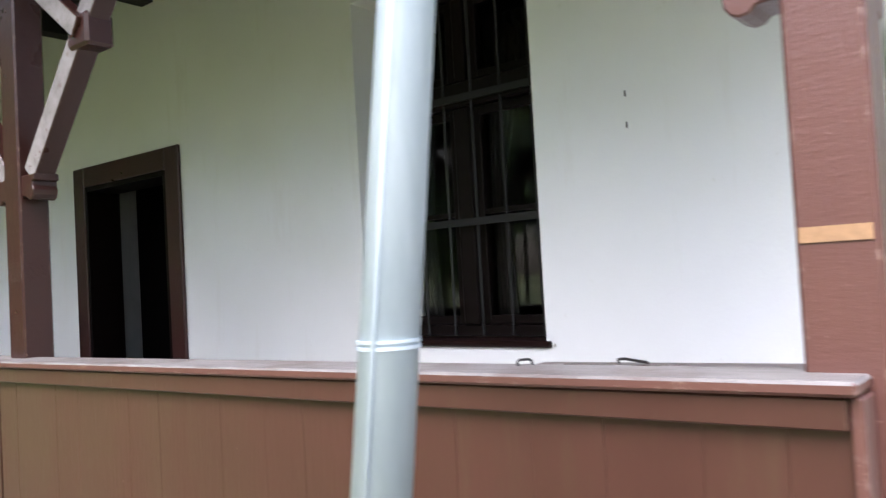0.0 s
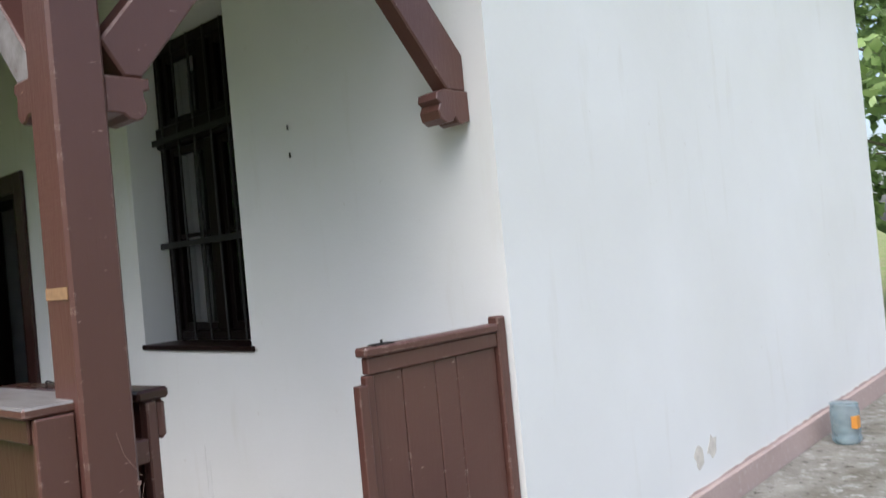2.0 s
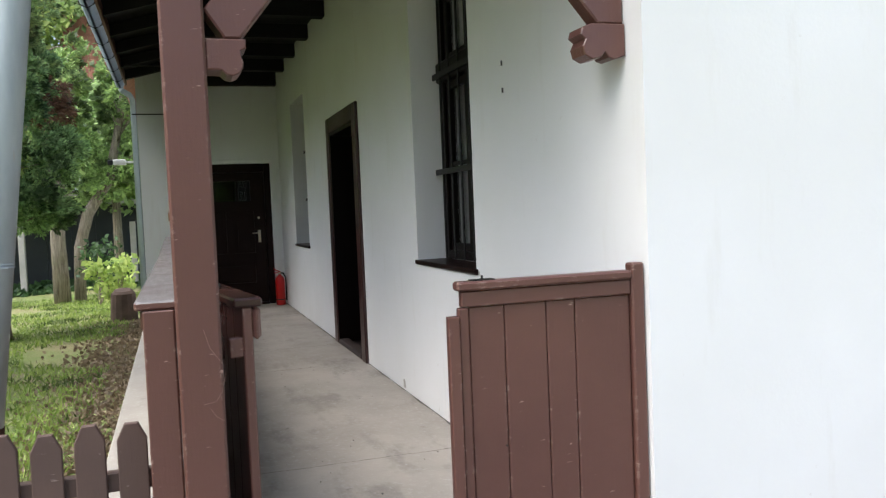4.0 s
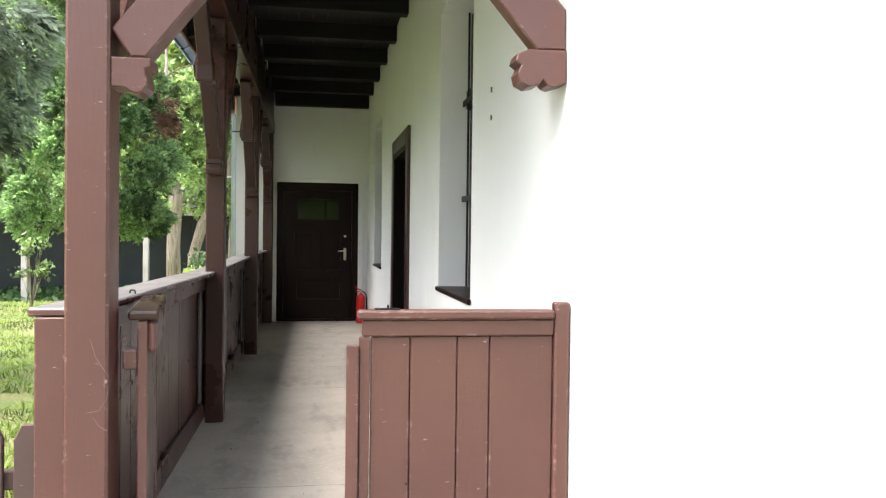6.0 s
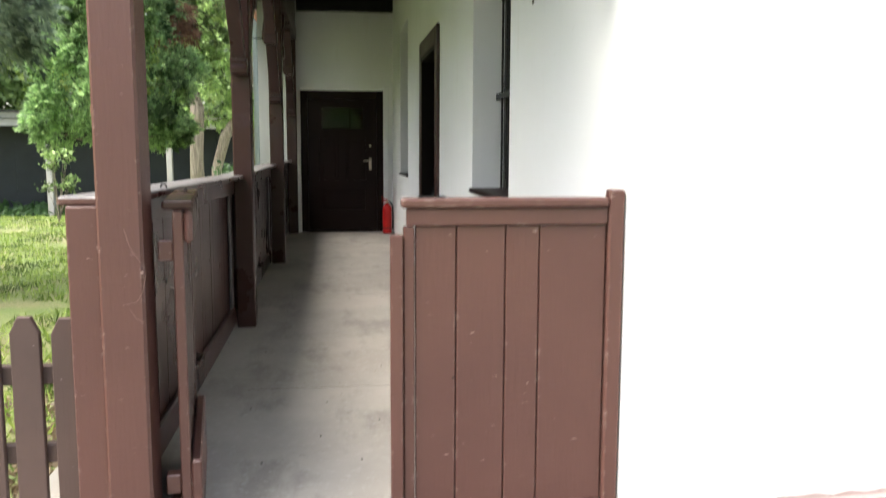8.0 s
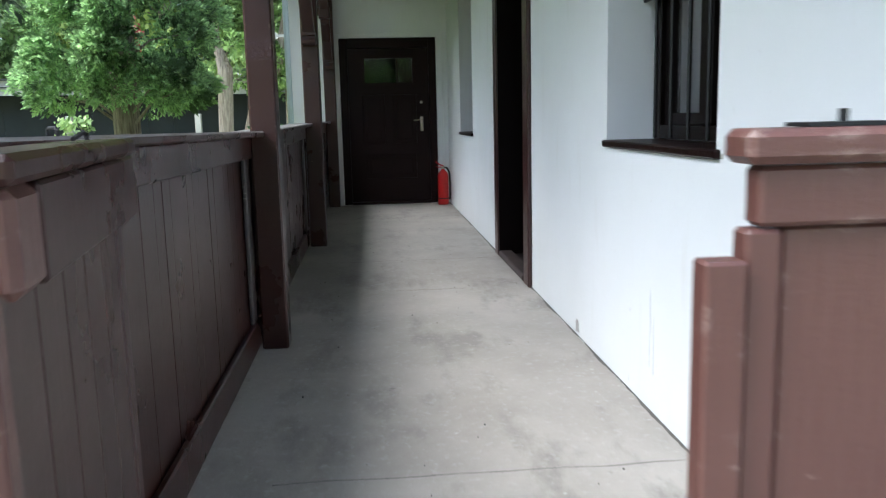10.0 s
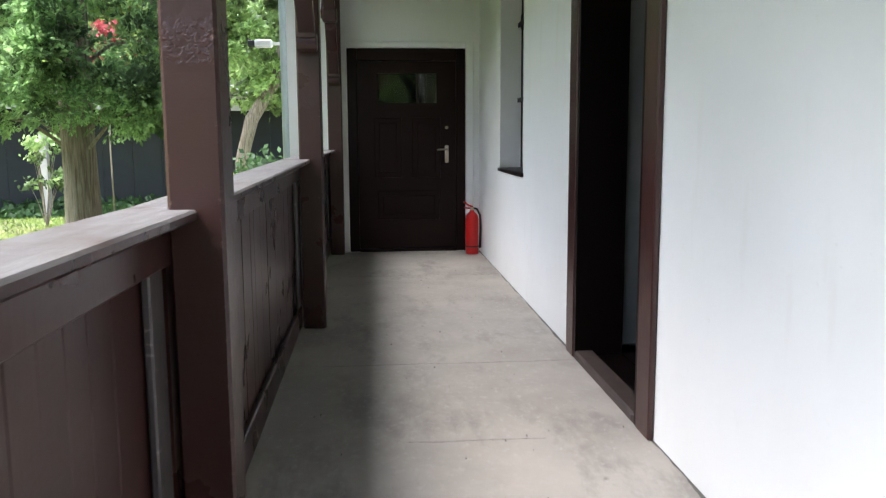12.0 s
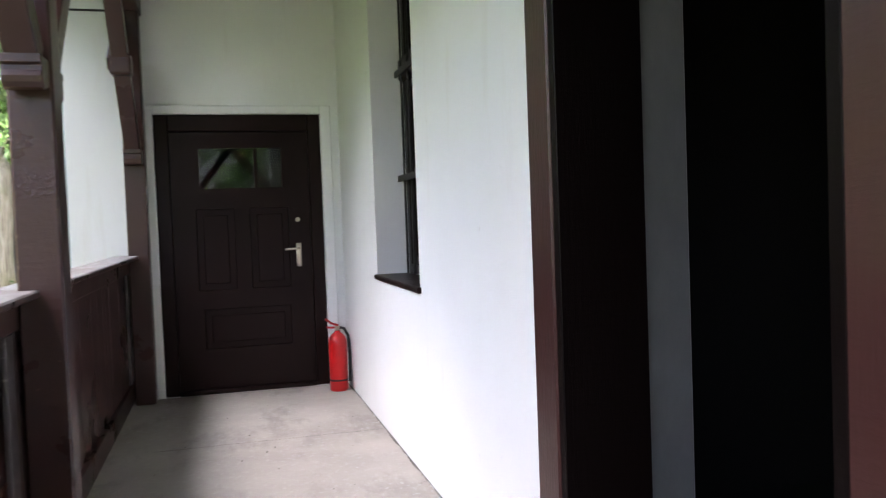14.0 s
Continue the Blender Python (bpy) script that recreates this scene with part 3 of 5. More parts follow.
def parapet(x0, x1, ends, d0=0.0, d1=0.0):
    ob = empty("parapet", (x0 + x1) / 2, 1.88, 0)
    cap = bmesh.new()
    box(cap, x0, x1, 1.768, 1.945, 1.048, 1.074, bevel=0.006)
    cap.normal_update()
    # the edge facing the walkway gets the shade-darkened brown
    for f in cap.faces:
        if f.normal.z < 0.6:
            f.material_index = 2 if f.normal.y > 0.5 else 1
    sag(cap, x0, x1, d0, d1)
    part("cap_board", cap, [cap_mat, brown, brown_shaded], ob, "worn cap board, bare and grey on top")
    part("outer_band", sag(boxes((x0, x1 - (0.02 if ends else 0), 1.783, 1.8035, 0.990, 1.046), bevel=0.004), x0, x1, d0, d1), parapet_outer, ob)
    part("inner_band", sag(boxes((x0, x1, 1.847, 1.882, 0.95, 1.046), bevel=0.004), x0, x1, d0, d1), brown_shaded, ob)
    part("bottom_rail", boxes((x0, x1, 1.847, 1.872, 0.02, 0.15), bevel=0.006), brown_shaded, ob)
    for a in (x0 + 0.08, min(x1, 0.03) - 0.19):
        part("inner_stile", boxes((a + 0.001, a + 0.11, 1.847, 1.866, 0.152, 0.929), bevel=0.004), worn_sheen_stile if a < x0 + 0.1 else brown_shaded, ob, "rubbed stile with its reflected sheen painted grey" if a < x0 + 0.1 else "")
    if ends:
        part("end_board", boxes((x1 - 0.018, x1 + 0.004, 1.79, 1.878, 0.0, 1.046), bevel=0.004), brown, ob)
    PLANKS.append((ob, x0, x1 - 0.02))
    return tagged(ob, "brown boarded parapet with greenish algae and a worn cap", "parapet", "veranda parapets")


parapet(POSTS[1] + PW / 2, 0.079, True, 0.036, 0.0)
parapet(POSTS[2] + PW / 2, POSTS[1] + PW / 2 - 0.002, False, 0.014, 0.036)
parapet(END + 0.003, POSTS[2] + PW / 2 - 0.002, False, 0.012, 0.014)

# fixed panel beside the house corner
pn = empty("entrance_panel", 0.03, 3.1, 0)
X0, X1 = 0.05, 0.075
part("cap_board", boxes((X0 - 0.01, X1 + 0.02, 2.745, 3.388, 1.036, 1.066), bevel=0.007), brown, pn)
part("top_rail", boxes((X0, X1 + 0.006, 2.762, 3.388, 0.982, 1.034), bevel=0.004), brown, pn)
part("side_post", boxes((X0 - 0.01, X1 + 0.012, 3.39, 3.44, 0.03, 1.09), bevel=0.006), brown, pn)
part("stile", boxes((X0, X1 + 0.004, 2.752, 2.786, 0.06, 0.98), bevel=0.004), brown, pn)
part("stop_strip", boxes((X1 - 0.015, X1 + 0.016, 2.712, 2.750, 0.06, 0.955), bevel=0.003), brown, pn)
part("bottom_board", boxes((X0, X1 + 0.02, 2.752, 3.388, 0.004, 0.088), bevel=0.005), brown, pn)
part("bolt", boxes((0.06, 0.066, 2.84, 2.846, 1.067, 1.081), (0.045, 0.085, 2.80, 2.88, 1.0665, 1.070)), iron, pn, "small iron bolt")
ys = [2.788, 2.915, 3.068, 3.175, 3.388]
for a, b in zip(ys, ys[1:]):
    part("plank", boxes((X1 - 0.028, X1 - 0.006, a + 0.0015, b - 0.0015, 0.09, 0.980), bevel=0.003), brown, pn)
part("back_board", boxes((X0 - 0.008, X0 - 0.004, 2.792, 3.388, 0.09, 0.980)), brown_shaded, pn)
tagged(pn, "brown boarded half-height panel fixed to the house corner", "panel")

# gate leaf, swung open towards the parapet
gt = empty("gate", 0.03, 2.10, 0)
turn = Matrix.Translation((0.03, 2.085, 0)) @ Matrix.Rotation(math.atan2(-0.095, -0.70), 4, "Z")


def gate_part(name, m, *specs, bevel=0.004, label=""):
    b = boxes(*specs, bevel=bevel)
    bmesh.ops.transform(b, matrix=turn, verts=b.verts)
    return part(name, b, m, gt, label)


# along the leaf u from 0 to 0.70, across v (negative: towards the walkway)
gate_part("cap_board", brown_shaded, (-0.01, 0.705, -0.05, 0.04, 1.032, 1.060), bevel=0.007, label="worn brown cap board")
gate_part("stile", brown, (0.0, 0.035, -0.018, 0.012, 0.05, 1.030))
gate_part("stile", brown_shaded, (0.65, 0.70, -0.018, 0.012, 0.05, 1.030))
gate_part("cap_block", brown, (0.0, 0.09, -0.045, -0.019, 0.93, 1.030), bevel=0.01)
gate_part("top_rail", brown_shaded, (0.091, 0.70, -0.045, -0.019, 0.93, 1.030))
gate_part("bottom_rail", brown, (0.0, 0.70, -0.05, -0.019, 0.02, 0.26), bevel=0.006)
gate_part("foot_block", brown, (0.0, 0.10, 0.013, 0.045, 0.06, 0.14), bevel=0.006)
for k in range(5):
    a = 0.036 + k * 0.1227
    gate_part("plank", brown_shaded, (a + 0.001, a + 0.1217, -0.014, 0.008, 0.051, 1.029), bevel=0.003)
for zz in (0.16, 0.88):
    gate_part("hinge", brown, (0.0, 0.05, 0.013, 0.055, zz, zz + 0.06), bevel=0.004)
bm = bmesh.new()
tube(bm, [(-0.66, 1.905, 1.06), (-0.66, 1.905, 1.075), (-0.656, 1.909, 1.079), (-0.64, 1.925, 1.079), (-0.636, 1.929, 1.075), (-0.635, 1.93, 1.06)], 0.003, 6)
tagged(link("latch_loop", bm, iron), "bent iron latch loop on the parapet cap", "latch")
bm = bmesh.new()
tube(bm, [(-0.47, 2.03, 1.061), (-0.47, 2.03, 1.070), (-0.455, 2.03, 1.072), (-0.40, 2.035, 1.064)], 0.0035, 6)
part("hook", bm, iron, gt, "small iron hook")
tagged(gt, "brown boarded gate swung open beside the parapet", "gate")


# ---- doors ----
def casing(bm, u0, u1, z0, z1, w, place):
    for s in ((u0 - w, u0, z0, z1 + w), (u1, u1 + w, z0, z1 + w), (u0, u1, z1, z1 + w)):
        place(bm, *s)


d1 = empty("door_1", -4.97, WALL, 0)
for s in ((DOOR[0] - 0.155, DOOR[0], 0.0, 2.245), (DOOR[1], DOOR[1] + 0.155, 0.0, 2.245), (DOOR[0] + 0.001, DOOR[1] - 0.001, 2.10, 2.245)):
    part("casing", boxes((s[0], s[1], WALL - 0.028, WALL - 0.001, s[2], s[3]), bevel=0.006), frame_red, d1)
# jambs, head and inner sill have the opening's shade in their colour
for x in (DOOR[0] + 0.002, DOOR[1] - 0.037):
    part("jamb", boxes((x, x + 0.035, WALL - 0.022, WALL + 0.238, 0.0, 2.098), bevel=0.003), shaded_jamb, d1)
part("head", boxes((DOOR[0] + 0.038, DOOR[1] - 0.038, WALL - 0.022, WALL + 0.238, 2.06, 2.098)), shaded_jamb, d1)
part("threshold", boxes((DOOR[0] + 0.038, DOOR[1] - 0.038, WALL - 0.03, WALL + 0.08, 0.0, 0.05), bevel=0.012), threshold_mat, d1, "worn wooden threshold")
part("sill_board", boxes((DOOR[0] + 0.038, DOOR[1] - 0.038, WALL + 0.082, WALL + 0.24, 0.0, 0.02), (DOOR[0] - 0.139, DOOR[1] + 0.139, WALL + 0.241, WALL + 0.478, 0.0, 0.02), bevel=0.004), shaded_jamb, d1)
for sgn, xj in ((-1, DOOR[0]), (1, DOOR[1])):
    bm = bmesh.new()
    prism(bm, [(xj, WALL + 0.242), (xj + sgn * 0.138, WALL + 0.242), (xj + sgn * 0.138, WALL + 0.477)], "z", 0.06, 2.29)
    part("inner_reveal", bm, inner_wall, d1, "grey splayed plaster reveal inside")
tagged(d1, "dark reddish-brown door frame standing open to a dark room", "door", kind="structure")

d2 = empty("door_2", END, 2.68, 0)
fy0, fy1, lz = 2.17, 3.185, 1.95
XF = END - 0.045
part("door_frame", boxes((XF - 0.06, XF + 0.02, FD[0] + 0.002, fy0, 0.0, 2.078), (XF - 0.06, XF + 0.02, fy1, FD[1] - 0.002, 0.0, 2.078), (XF - 0.06, XF + 0.02, fy0 + 0.001, fy1 - 0.001, lz + 0.006, 2.078), bevel=0.006), door_paint, d2)
leaf_holes = [(2.38, 2.98, 1.53, 1.83), (2.34, 2.62, 0.77, 1.38), (2.73, 3.02, 0.77, 1.38), (2.37, 3.01, 0.33, 0.63)]
bm = bmesh.new()
for a, b, c, d in wall_pieces(fy0 + 0.003, fy1 - 0.003, 0.035, lz, leaf_holes):
    box(bm, XF - 0.04, XF, a, b, c, d)
lf = part("leaf", bm, door_paint, d2)
for h in leaf_holes[1:]:
    part("panel", boxes((XF - 0.03, XF - 0.016, h[0], h[1], h[2], h[3]), (XF - 0.03, XF - 0.006, h[0] + 0.05, h[1] - 0.05, h[2] + 0.05, h[3] - 0.05), bevel=0.004), door_paint, lf)
g = part("pane", boxes((XF - 0.022, XF - 0.018, 2.38, 2.98, 1.53, 1.83)), glass, lf)
g.visible_shadow = False
part("muntin", boxes((XF - 0.03, XF - 0.004, 2.775, 2.80, 1.53, 1.83)), door_paint, lf)
bm = bmesh.new()
box(bm, XF, XF + 0.008, 3.065, 3.105, 0.92, 1.10, bevel=0.003)
tube(bm, [(XF + 0.005, 3.085, 1.06), (XF + 0.045, 3.085, 1.06), (XF + 0.05, 3.07, 1.06), (XF + 0.05, 2.98, 1.055)], 0.009, 8)
part("handle", bm, brass, lf, "pale brass lever handle on a plate", True)
bm = bmesh.new()
tube(bm, [(XF, 3.085, 1.28), (XF + 0.02, 3.085, 1.28)], 0.017, 12)
part("lock", bm, brass, lf, "round brass lock")
part("threshold", boxes((XF - 0.1, XF + 0.05, fy0, fy1, 0.0, 0.03), bevel=0.006), door_paint, d2)
tagged(d2, "closed dark brown panelled door with a small glass light", "door", kind="structure")
bm = boxes((END + 0.001, END + 0.014, 1.985, FD[0], 0.0, 2.14), (END + 0.001, END + 0.014, FD[0] + 0.001, FD[1], 2.082, 2.14), (END + 0.001, END + 0.014, FD[1], 3.36, 0.0, 2.14), bevel=0.005)
tagged(link("trim_door", bm, plaster), "raised white plaster band round the door", "trim", kind="structure")


# ---- windows ----
def window(n, x0, x1, z0, z1):
    ob = empty(f"window_{n}", (x0 + x1) / 2, WALL + 0.2, z0)
    Y = WALL + 0.20
    part("window_sill", boxes((x0 - 0.012, x1 + 0.028, WALL - 0.02, Y, z0 - 0.026, z0 + 0.003), bevel=0.006), door_paint, ob, "blackish brown projecting sill board")
    tz = z0 + 1.16
    fr = boxes((x0 + 0.001, x0 + 0.07, Y, Y + 0.09, z0, z1), (x1 - 0.07, x1 - 0.001, Y, Y + 0.09, z0, z1), (x0 + 0.071, x1 - 0.071, Y, Y + 0.09, z1 - 0.07, z1 - 0.001),
               (x0 + 0.071, x1 - 0.071, Y, Y + 0.09, z0 + 0.005, z0 + 0.06), bevel=0.004)
    part("window_frame", fr, window_paint, ob)
    part("transom", boxes((x0 + 0.01, x1 - 0.01, Y - 0.03, Y + 0.08, tz, tz + 0.13), bevel=0.01), window_paint, ob)
    cx = (x0 + x1) / 2
    part("mullion", boxes((cx - 0.05, cx + 0.05, Y - 0.012, Y + 0.07, z0 + 0.061, tz - 0.001), bevel=0.008), window_paint, ob)
    part("mullion", boxes((cx - 0.035, cx + 0.035, Y - 0.006, Y + 0.07, tz + 0.131, z1 - 0.071), bevel=0.006), window_paint, ob)
    for a, b in ((x0 + 0.072, cx - 0.052), (cx + 0.052, x1 - 0.072)):
        for c, d in ((z0 + 0.062, tz - 0.003), (tz + 0.133, z1 - 0.073)):
            s = 0.045
            sash = part("sash", boxes((a, a + s, Y + 0.02, Y + 0.06, c, d), (b - s, b, Y + 0.02, Y + 0.06, c, d), (a + s, b - s, Y + 0.02, Y + 0.06, c, c + s), (a + s, b - s, Y + 0.02, Y + 0.06, d - s, d), bevel=0.003), window_paint, ob)
            if c < tz - 0.2:
                part("muntin", boxes((a + s, b - s, Y + 0.025, Y + 0.055, c + 0.55, c + 0.575)), window_paint, sash)
            g = part("pane", boxes((a + s, b - s, Y + 0.038, Y + 0.042, c + s, d - s)), glass, sash)
            g.visible_shadow = False
    # iron grille
    gy = WALL + 0.155
    for zz in (z0 + 0.575, z0 + 1.2):
        part("grille_bar", boxes((x0 - 0.002, x1 + 0.002, gy - 0.006, gy + 0.006, zz - 0.018, zz + 0.018)), iron, ob, "flat iron grille bar")
    for k in range(6):
        xx = x0 + 0.11 + k * (x1 - x0 - 0.22) / 5
        bm = bmesh.new()
        tube(bm, [(xx, gy + 0.012, z0 + 0.01), (xx, gy + 0.012, z1 - 0.02)], 0.008, 6)
        part("grille_rod", bm, iron, ob)
    # curtains
    for sgn, a in ((1, x0 + 0.1), (-1, cx - 0.03), (1, cx + 0.04), (-1, x1 - 0.09)):
        bm = bmesh.new()
        rows_ = []
        for i in range(14):
            t = i / 13
            zz = z1 - 0.15 - t * (z1 - z0 - 0.2)
            wide = 0.30 - 0.2 * math.sin(min(1, t * 1.5) * math.pi / 2) + 0.1 * max(0, t - 0.65)
            rows_.append([bm.verts.new((a + sgn * wide * j / 15, Y + 0.17 + 0.018 * math.sin(j * 2.1), zz)) for j in range(16)])
        for r0, r1 in zip(rows_, rows_[1:]):
            for j in range(15):
                bm.faces.new((r0[j], r0[j + 1], r1[j + 1], r1[j]))
        bmesh.ops.solidify(bm, geom=bm.faces[:], thickness=0.003)
        part("curtain", bm, curtain_mat, ob, "grey-green drawn-back curtain", True)
    return tagged(ob, "tall dark brown casement window with iron grille and curtains", "window", kind="structure")


window(1, *WIN[0])
window(2, *WIN[1])


# ---- fire extinguisher ----
def extinguisher(x, y):
    ob = empty("fire_extinguisher", x, y, 0)
    bm = bmesh.new()
    prof = [(0.0, 0.062), (0.012, 0.068), (0.36, 0.068), (0.395, 0.06), (0.42, 0.04), (0.432, 0.022), (0.445, 0.022)]
    tube(bm, [(x, y, z) for z, r in prof], [r for z, r in prof], 24)
    part("cylinder", bm, red_paint, ob, "glossy red steel cylinder", True)
    bm = bmesh.new()
    tube(bm, [(x, y, 0.075), (x, y, 0.088)], 0.0695, 24)
    part("strap", bm, black_plastic, ob, "black retaining strap")
    valve = part("valve", boxes((x - 0.018, x + 0.018, y - 0.018, y + 0.018, 0.446, 0.48), bevel=0.005), brass, ob)
    bm = bmesh.new()
    tube(bm, [(x, y + 0.01, 0.482), (x, y - 0.04, 0.50), (x, y - 0.085, 0.535)], 0.009, 8)
    tube(bm, [(x, y + 0.01, 0.47), (x, y - 0.05, 0.468), (x, y - 0.08, 0.475)], 0.008, 8)
    part("lever", bm, red_paint, valve, "red squeeze lever")
    bm = bmesh.new()
    tube(bm, [(x, y + 0.018, 0.465), (x, y + 0.05, 0.46), (x, y + 0.08, 0.40), (x, y + 0.085, 0.25), (x, y + 0.082, 0.06)], 0.011, 8)
    part("hose", bm, black_plastic, valve, "black rubber hose")
    return tagged(ob, "red fire extinguisher standing on the concrete by the door", "extinguisher")


extinguisher(-9.45, 3.315)


# ---- gutter and downpipes ----
gu = empty("gutter", -4.7, 1.02, 3.2)
bm = bmesh.new()
n = 10
ring = [[bm.verts.new((x, 1.285 + 0.06 * math.cos(math.pi + math.pi * k / n), 3.22 + 0.06 * math.sin(math.pi + math.pi * k / n))) for k in range(n + 1)] for x in (-9.7, 0.38)]
for k in range(n):
    bm.faces.new((ring[0][k], ring[1][k], ring[1][k + 1], ring[0][k + 1]))
bmesh.ops.solidify(bm, geom=bm.faces[:], thickness=0.003)
channel = part("channel", bm, zinc, gu, "", True)
x = -0.3
while x > -9.6:
    bm = bmesh.new()
    tube(bm, [(x, 1.36, 3.26), (x, 1.345, 3.19), (x, 1.285, 3.154), (x, 1.225, 3.18), (x, 1.218, 3.24)], 0.006, 6)
    part("hook", bm, iron, channel, "black iron gutter hook")
    x -= 0.8
tagged(gu, "pale zinc half-round gutter along the eaves", "gutter")


def downpipe(x, y, ytop, joint, boot, lean=(0.0, 0.0)):
    def at(z, dy=0.0):
        return (x + lean[0] * (z - 1.17), y + lean[1] * (z - 1.17) + dy, z)

    ob = empty("downpipe", x, y, 0)
    bm = bmesh.new()
    z0 = 0.58 if boot else 0.02
    if not boot:
        tube(bm, [(x, ytop, 3.19), (x, ytop + 0.01, 3.16), (x, y - 0.04, 3.10), (x, y, 3.03), (x, y, z0)], 0.04, 16)
    else:
        tube(bm, [(at(3.1)[0], ytop, 3.2), (at(3.1)[0], ytop, 3.1), (at(3.0)[0], ytop + (y - ytop) * 0.3, 3.0), (at(2.78)[0], ytop + (y - ytop) * 0.75, 2.78), at(2.68), at(2.5), at(z0)], 0.05, 20)
    if boot:
        tube(bm, [tuple(Vector(at(z)) + Vector((0.012, -0.049, 0))) for z in (2.5, z0)], 0.006, 6)
    pipe = part("pipe", bm, zinc, ob, "", True)
    for zz in joint:
        bm = bmesh.new()
        rs = 0.0525 if boot else 0.045
        tube(bm, [(x, y, zz - 0.003), (x, y, zz + 0.003)], rs, 20)
        tube(bm, [(x, y, zz + 0.008), (x, y, zz + 0.013)], rs, 20)
        part("seam", bm, zinc, pipe, "soldered pipe seam")
    if boot:
        bm = bmesh.new()
        tube(bm, [at(-0.12), at(0.2), at(0.58), at(0.615), at(0.63)], [0.054, 0.054, 0.054, 0.0525, 0.0515], 20)
        part("boot", bm, rust, pipe, "rusted iron foot of the pipe", True)
    return tagged(ob, "pale zinc downpipe with a rusty streak" if boot else "pale zinc downpipe at the wing's corner", "downpipe", "downpipes")


downpipe(-0.51, 1.32, 1.285, (1.17,), True, (0.028, 0.123))
downpipe(-9.9, 1.43, 1.285, (1.3,), False)


for x, y0, z in ((-9.6, 1.42, 2.79), (-6.38, 1.5, 2.89)):
    bm = bmesh.new()
    tube(bm, [(x, y0, z), (x, 1.88, z)], 0.009, 6)
    tagged(link("tie_rod", bm, iron), "thin black iron rod fixed to the post", "rod", "iron rods")


# ---- picket fence ----
pf = empty("picket_fence", -0.05, 0.6, 0)
for zz in (0.27, 0.52):
    part("rail", boxes((-0.10, -0.065, -2.2, 1.80, zz - 0.03, zz + 0.03), bevel=0.004), fence_paint, pf)
for k in range(32):
    y = 1.735 - k * 0.1185
    bm = bmesh.new()
    w = 0.043
    h = 0.70 + 0.008 * math.sin(k * 2.3)
    prism(bm, [(y - w, -0.08), (y + w, -0.08), (y + w, h - 0.05), (y + w * 0.45, h), (y - w * 0.45, h), (y - w, h - 0.05)], "x", -0.064, -0.042, 0.003)
    part("picket", bm, fence_paint, pf)
tagged(pf, "low weathered brown picket fence beside the post", "fence")


# ---- small things of the veranda ----
def shard(name, cx, cz, r, material, axis, at, seed, label, cat_, thick=0.003):
    rnd = random.Random(seed)
    pts = []
    n = 11
    for k in range(n):
        a = 2 * math.pi * k / n
        q = r * (0.6 + 0.55 * rnd.random())
        pts.append((cx + q * math.cos(a), cz + q * 1.1 * math.sin(a)))
    bm = bmesh.new()
    prism(bm, pts, axis, at - thick, at)
    return tagged(link(name, bm, material), label, cat_, kind="structure")


shard("plaster_chip", -3.11, 0.045, 0.036, chip_mat, "y", WALL - 0.0005, 3, "bare chipped plaster low on the wall", "chip")
shard("plaster_patch", 4.80, 0.24, 0.05, patch_mat, "x", GABLE + 0.002, 5, "yellowed bare patch on the gable plaster", "patch", 0.004)
shard("plaster_patch", 4.95, 0.262, 0.056, patch_mat, "x", GABLE + 0.002, 8, "yellowed bare patch on the gable plaster", "patch", 0.004)
shard("plaster_chip", -1.488, 0.955, 0.008, chip_mat, "y", WALL - 0.0005, 12, "white crumbled plaster at the sill's end", "chip")
shard("wood_knot", -0.998, 0.657, 0.011, shade_knot_black, "y", 1.8455, 31, "dark knot hole in the parapet board", "knot", 0.002)
shard("wood_knot", 2.907, 0.507, 0.004, shade_knot_black, "x", 0.0705, 33, "small dark knot in the panel board", "knot", 0.002)
for zz in (1.86, 1.99):
    nl = link("wall_hook", boxes((-1.0875, -1.083, WALL - 0.001, WALL + 0.012, zz - 0.012, zz + 0.012), bevel=0.0004), hook_mat)
    tagged(nl, "small rusty iron hook in the wall", "hook", "wall hooks")

# drip stains under the window
for x0, z0, z1, w in ((-2.06, 0.16, 0.45, 0.007), (-2.02, 0.14, 0.36, 0.004)):
    bm = bmesh.new()
    prism(bm, [(x0 - w * 0.4, z0), (x0 + w * 0.3, z0 + 0.01), (x0 + w * 0.7, (z0 + z1) / 2), (x0 + w * 0.4, z1), (x0 - w * 0.5, z1 - 0.02), (x0 - w * 0.3, (z0 + z1) / 2)], "y", WALL - 0.0018, WALL + 0.001)
    tagged(link("drip_stain", bm, stain_mat), "grey drip stain on the white wall", "stain", "drip stains", kind="structure")
# scratches on the outer post
for pts in ([(1.955, 0.985), (1.97, 0.93), (1.99, 0.90), (2.01, 0.87)], [(2.012, 0.855), (2.0, 0.80), (1.98, 0.77), (1.945, 0.765)], [(1.965, 0.75), (1.98, 0.725), (2.005, 0.71)]):
    bm = bmesh.new()
    tube(bm, [(0.1105, y, z) for y, z in pts], 0.0006, 5)
    tagged(link("scratch", bm, scratch_mat), "pale curved scratch in the post's paint", "scratch", "post scratches", kind="structure")
shard("paint_chip", 2.0, 0.858, 0.006, scratch_mat, "x", 0.1115, 8, "bare notch in the post's paint", "chip")

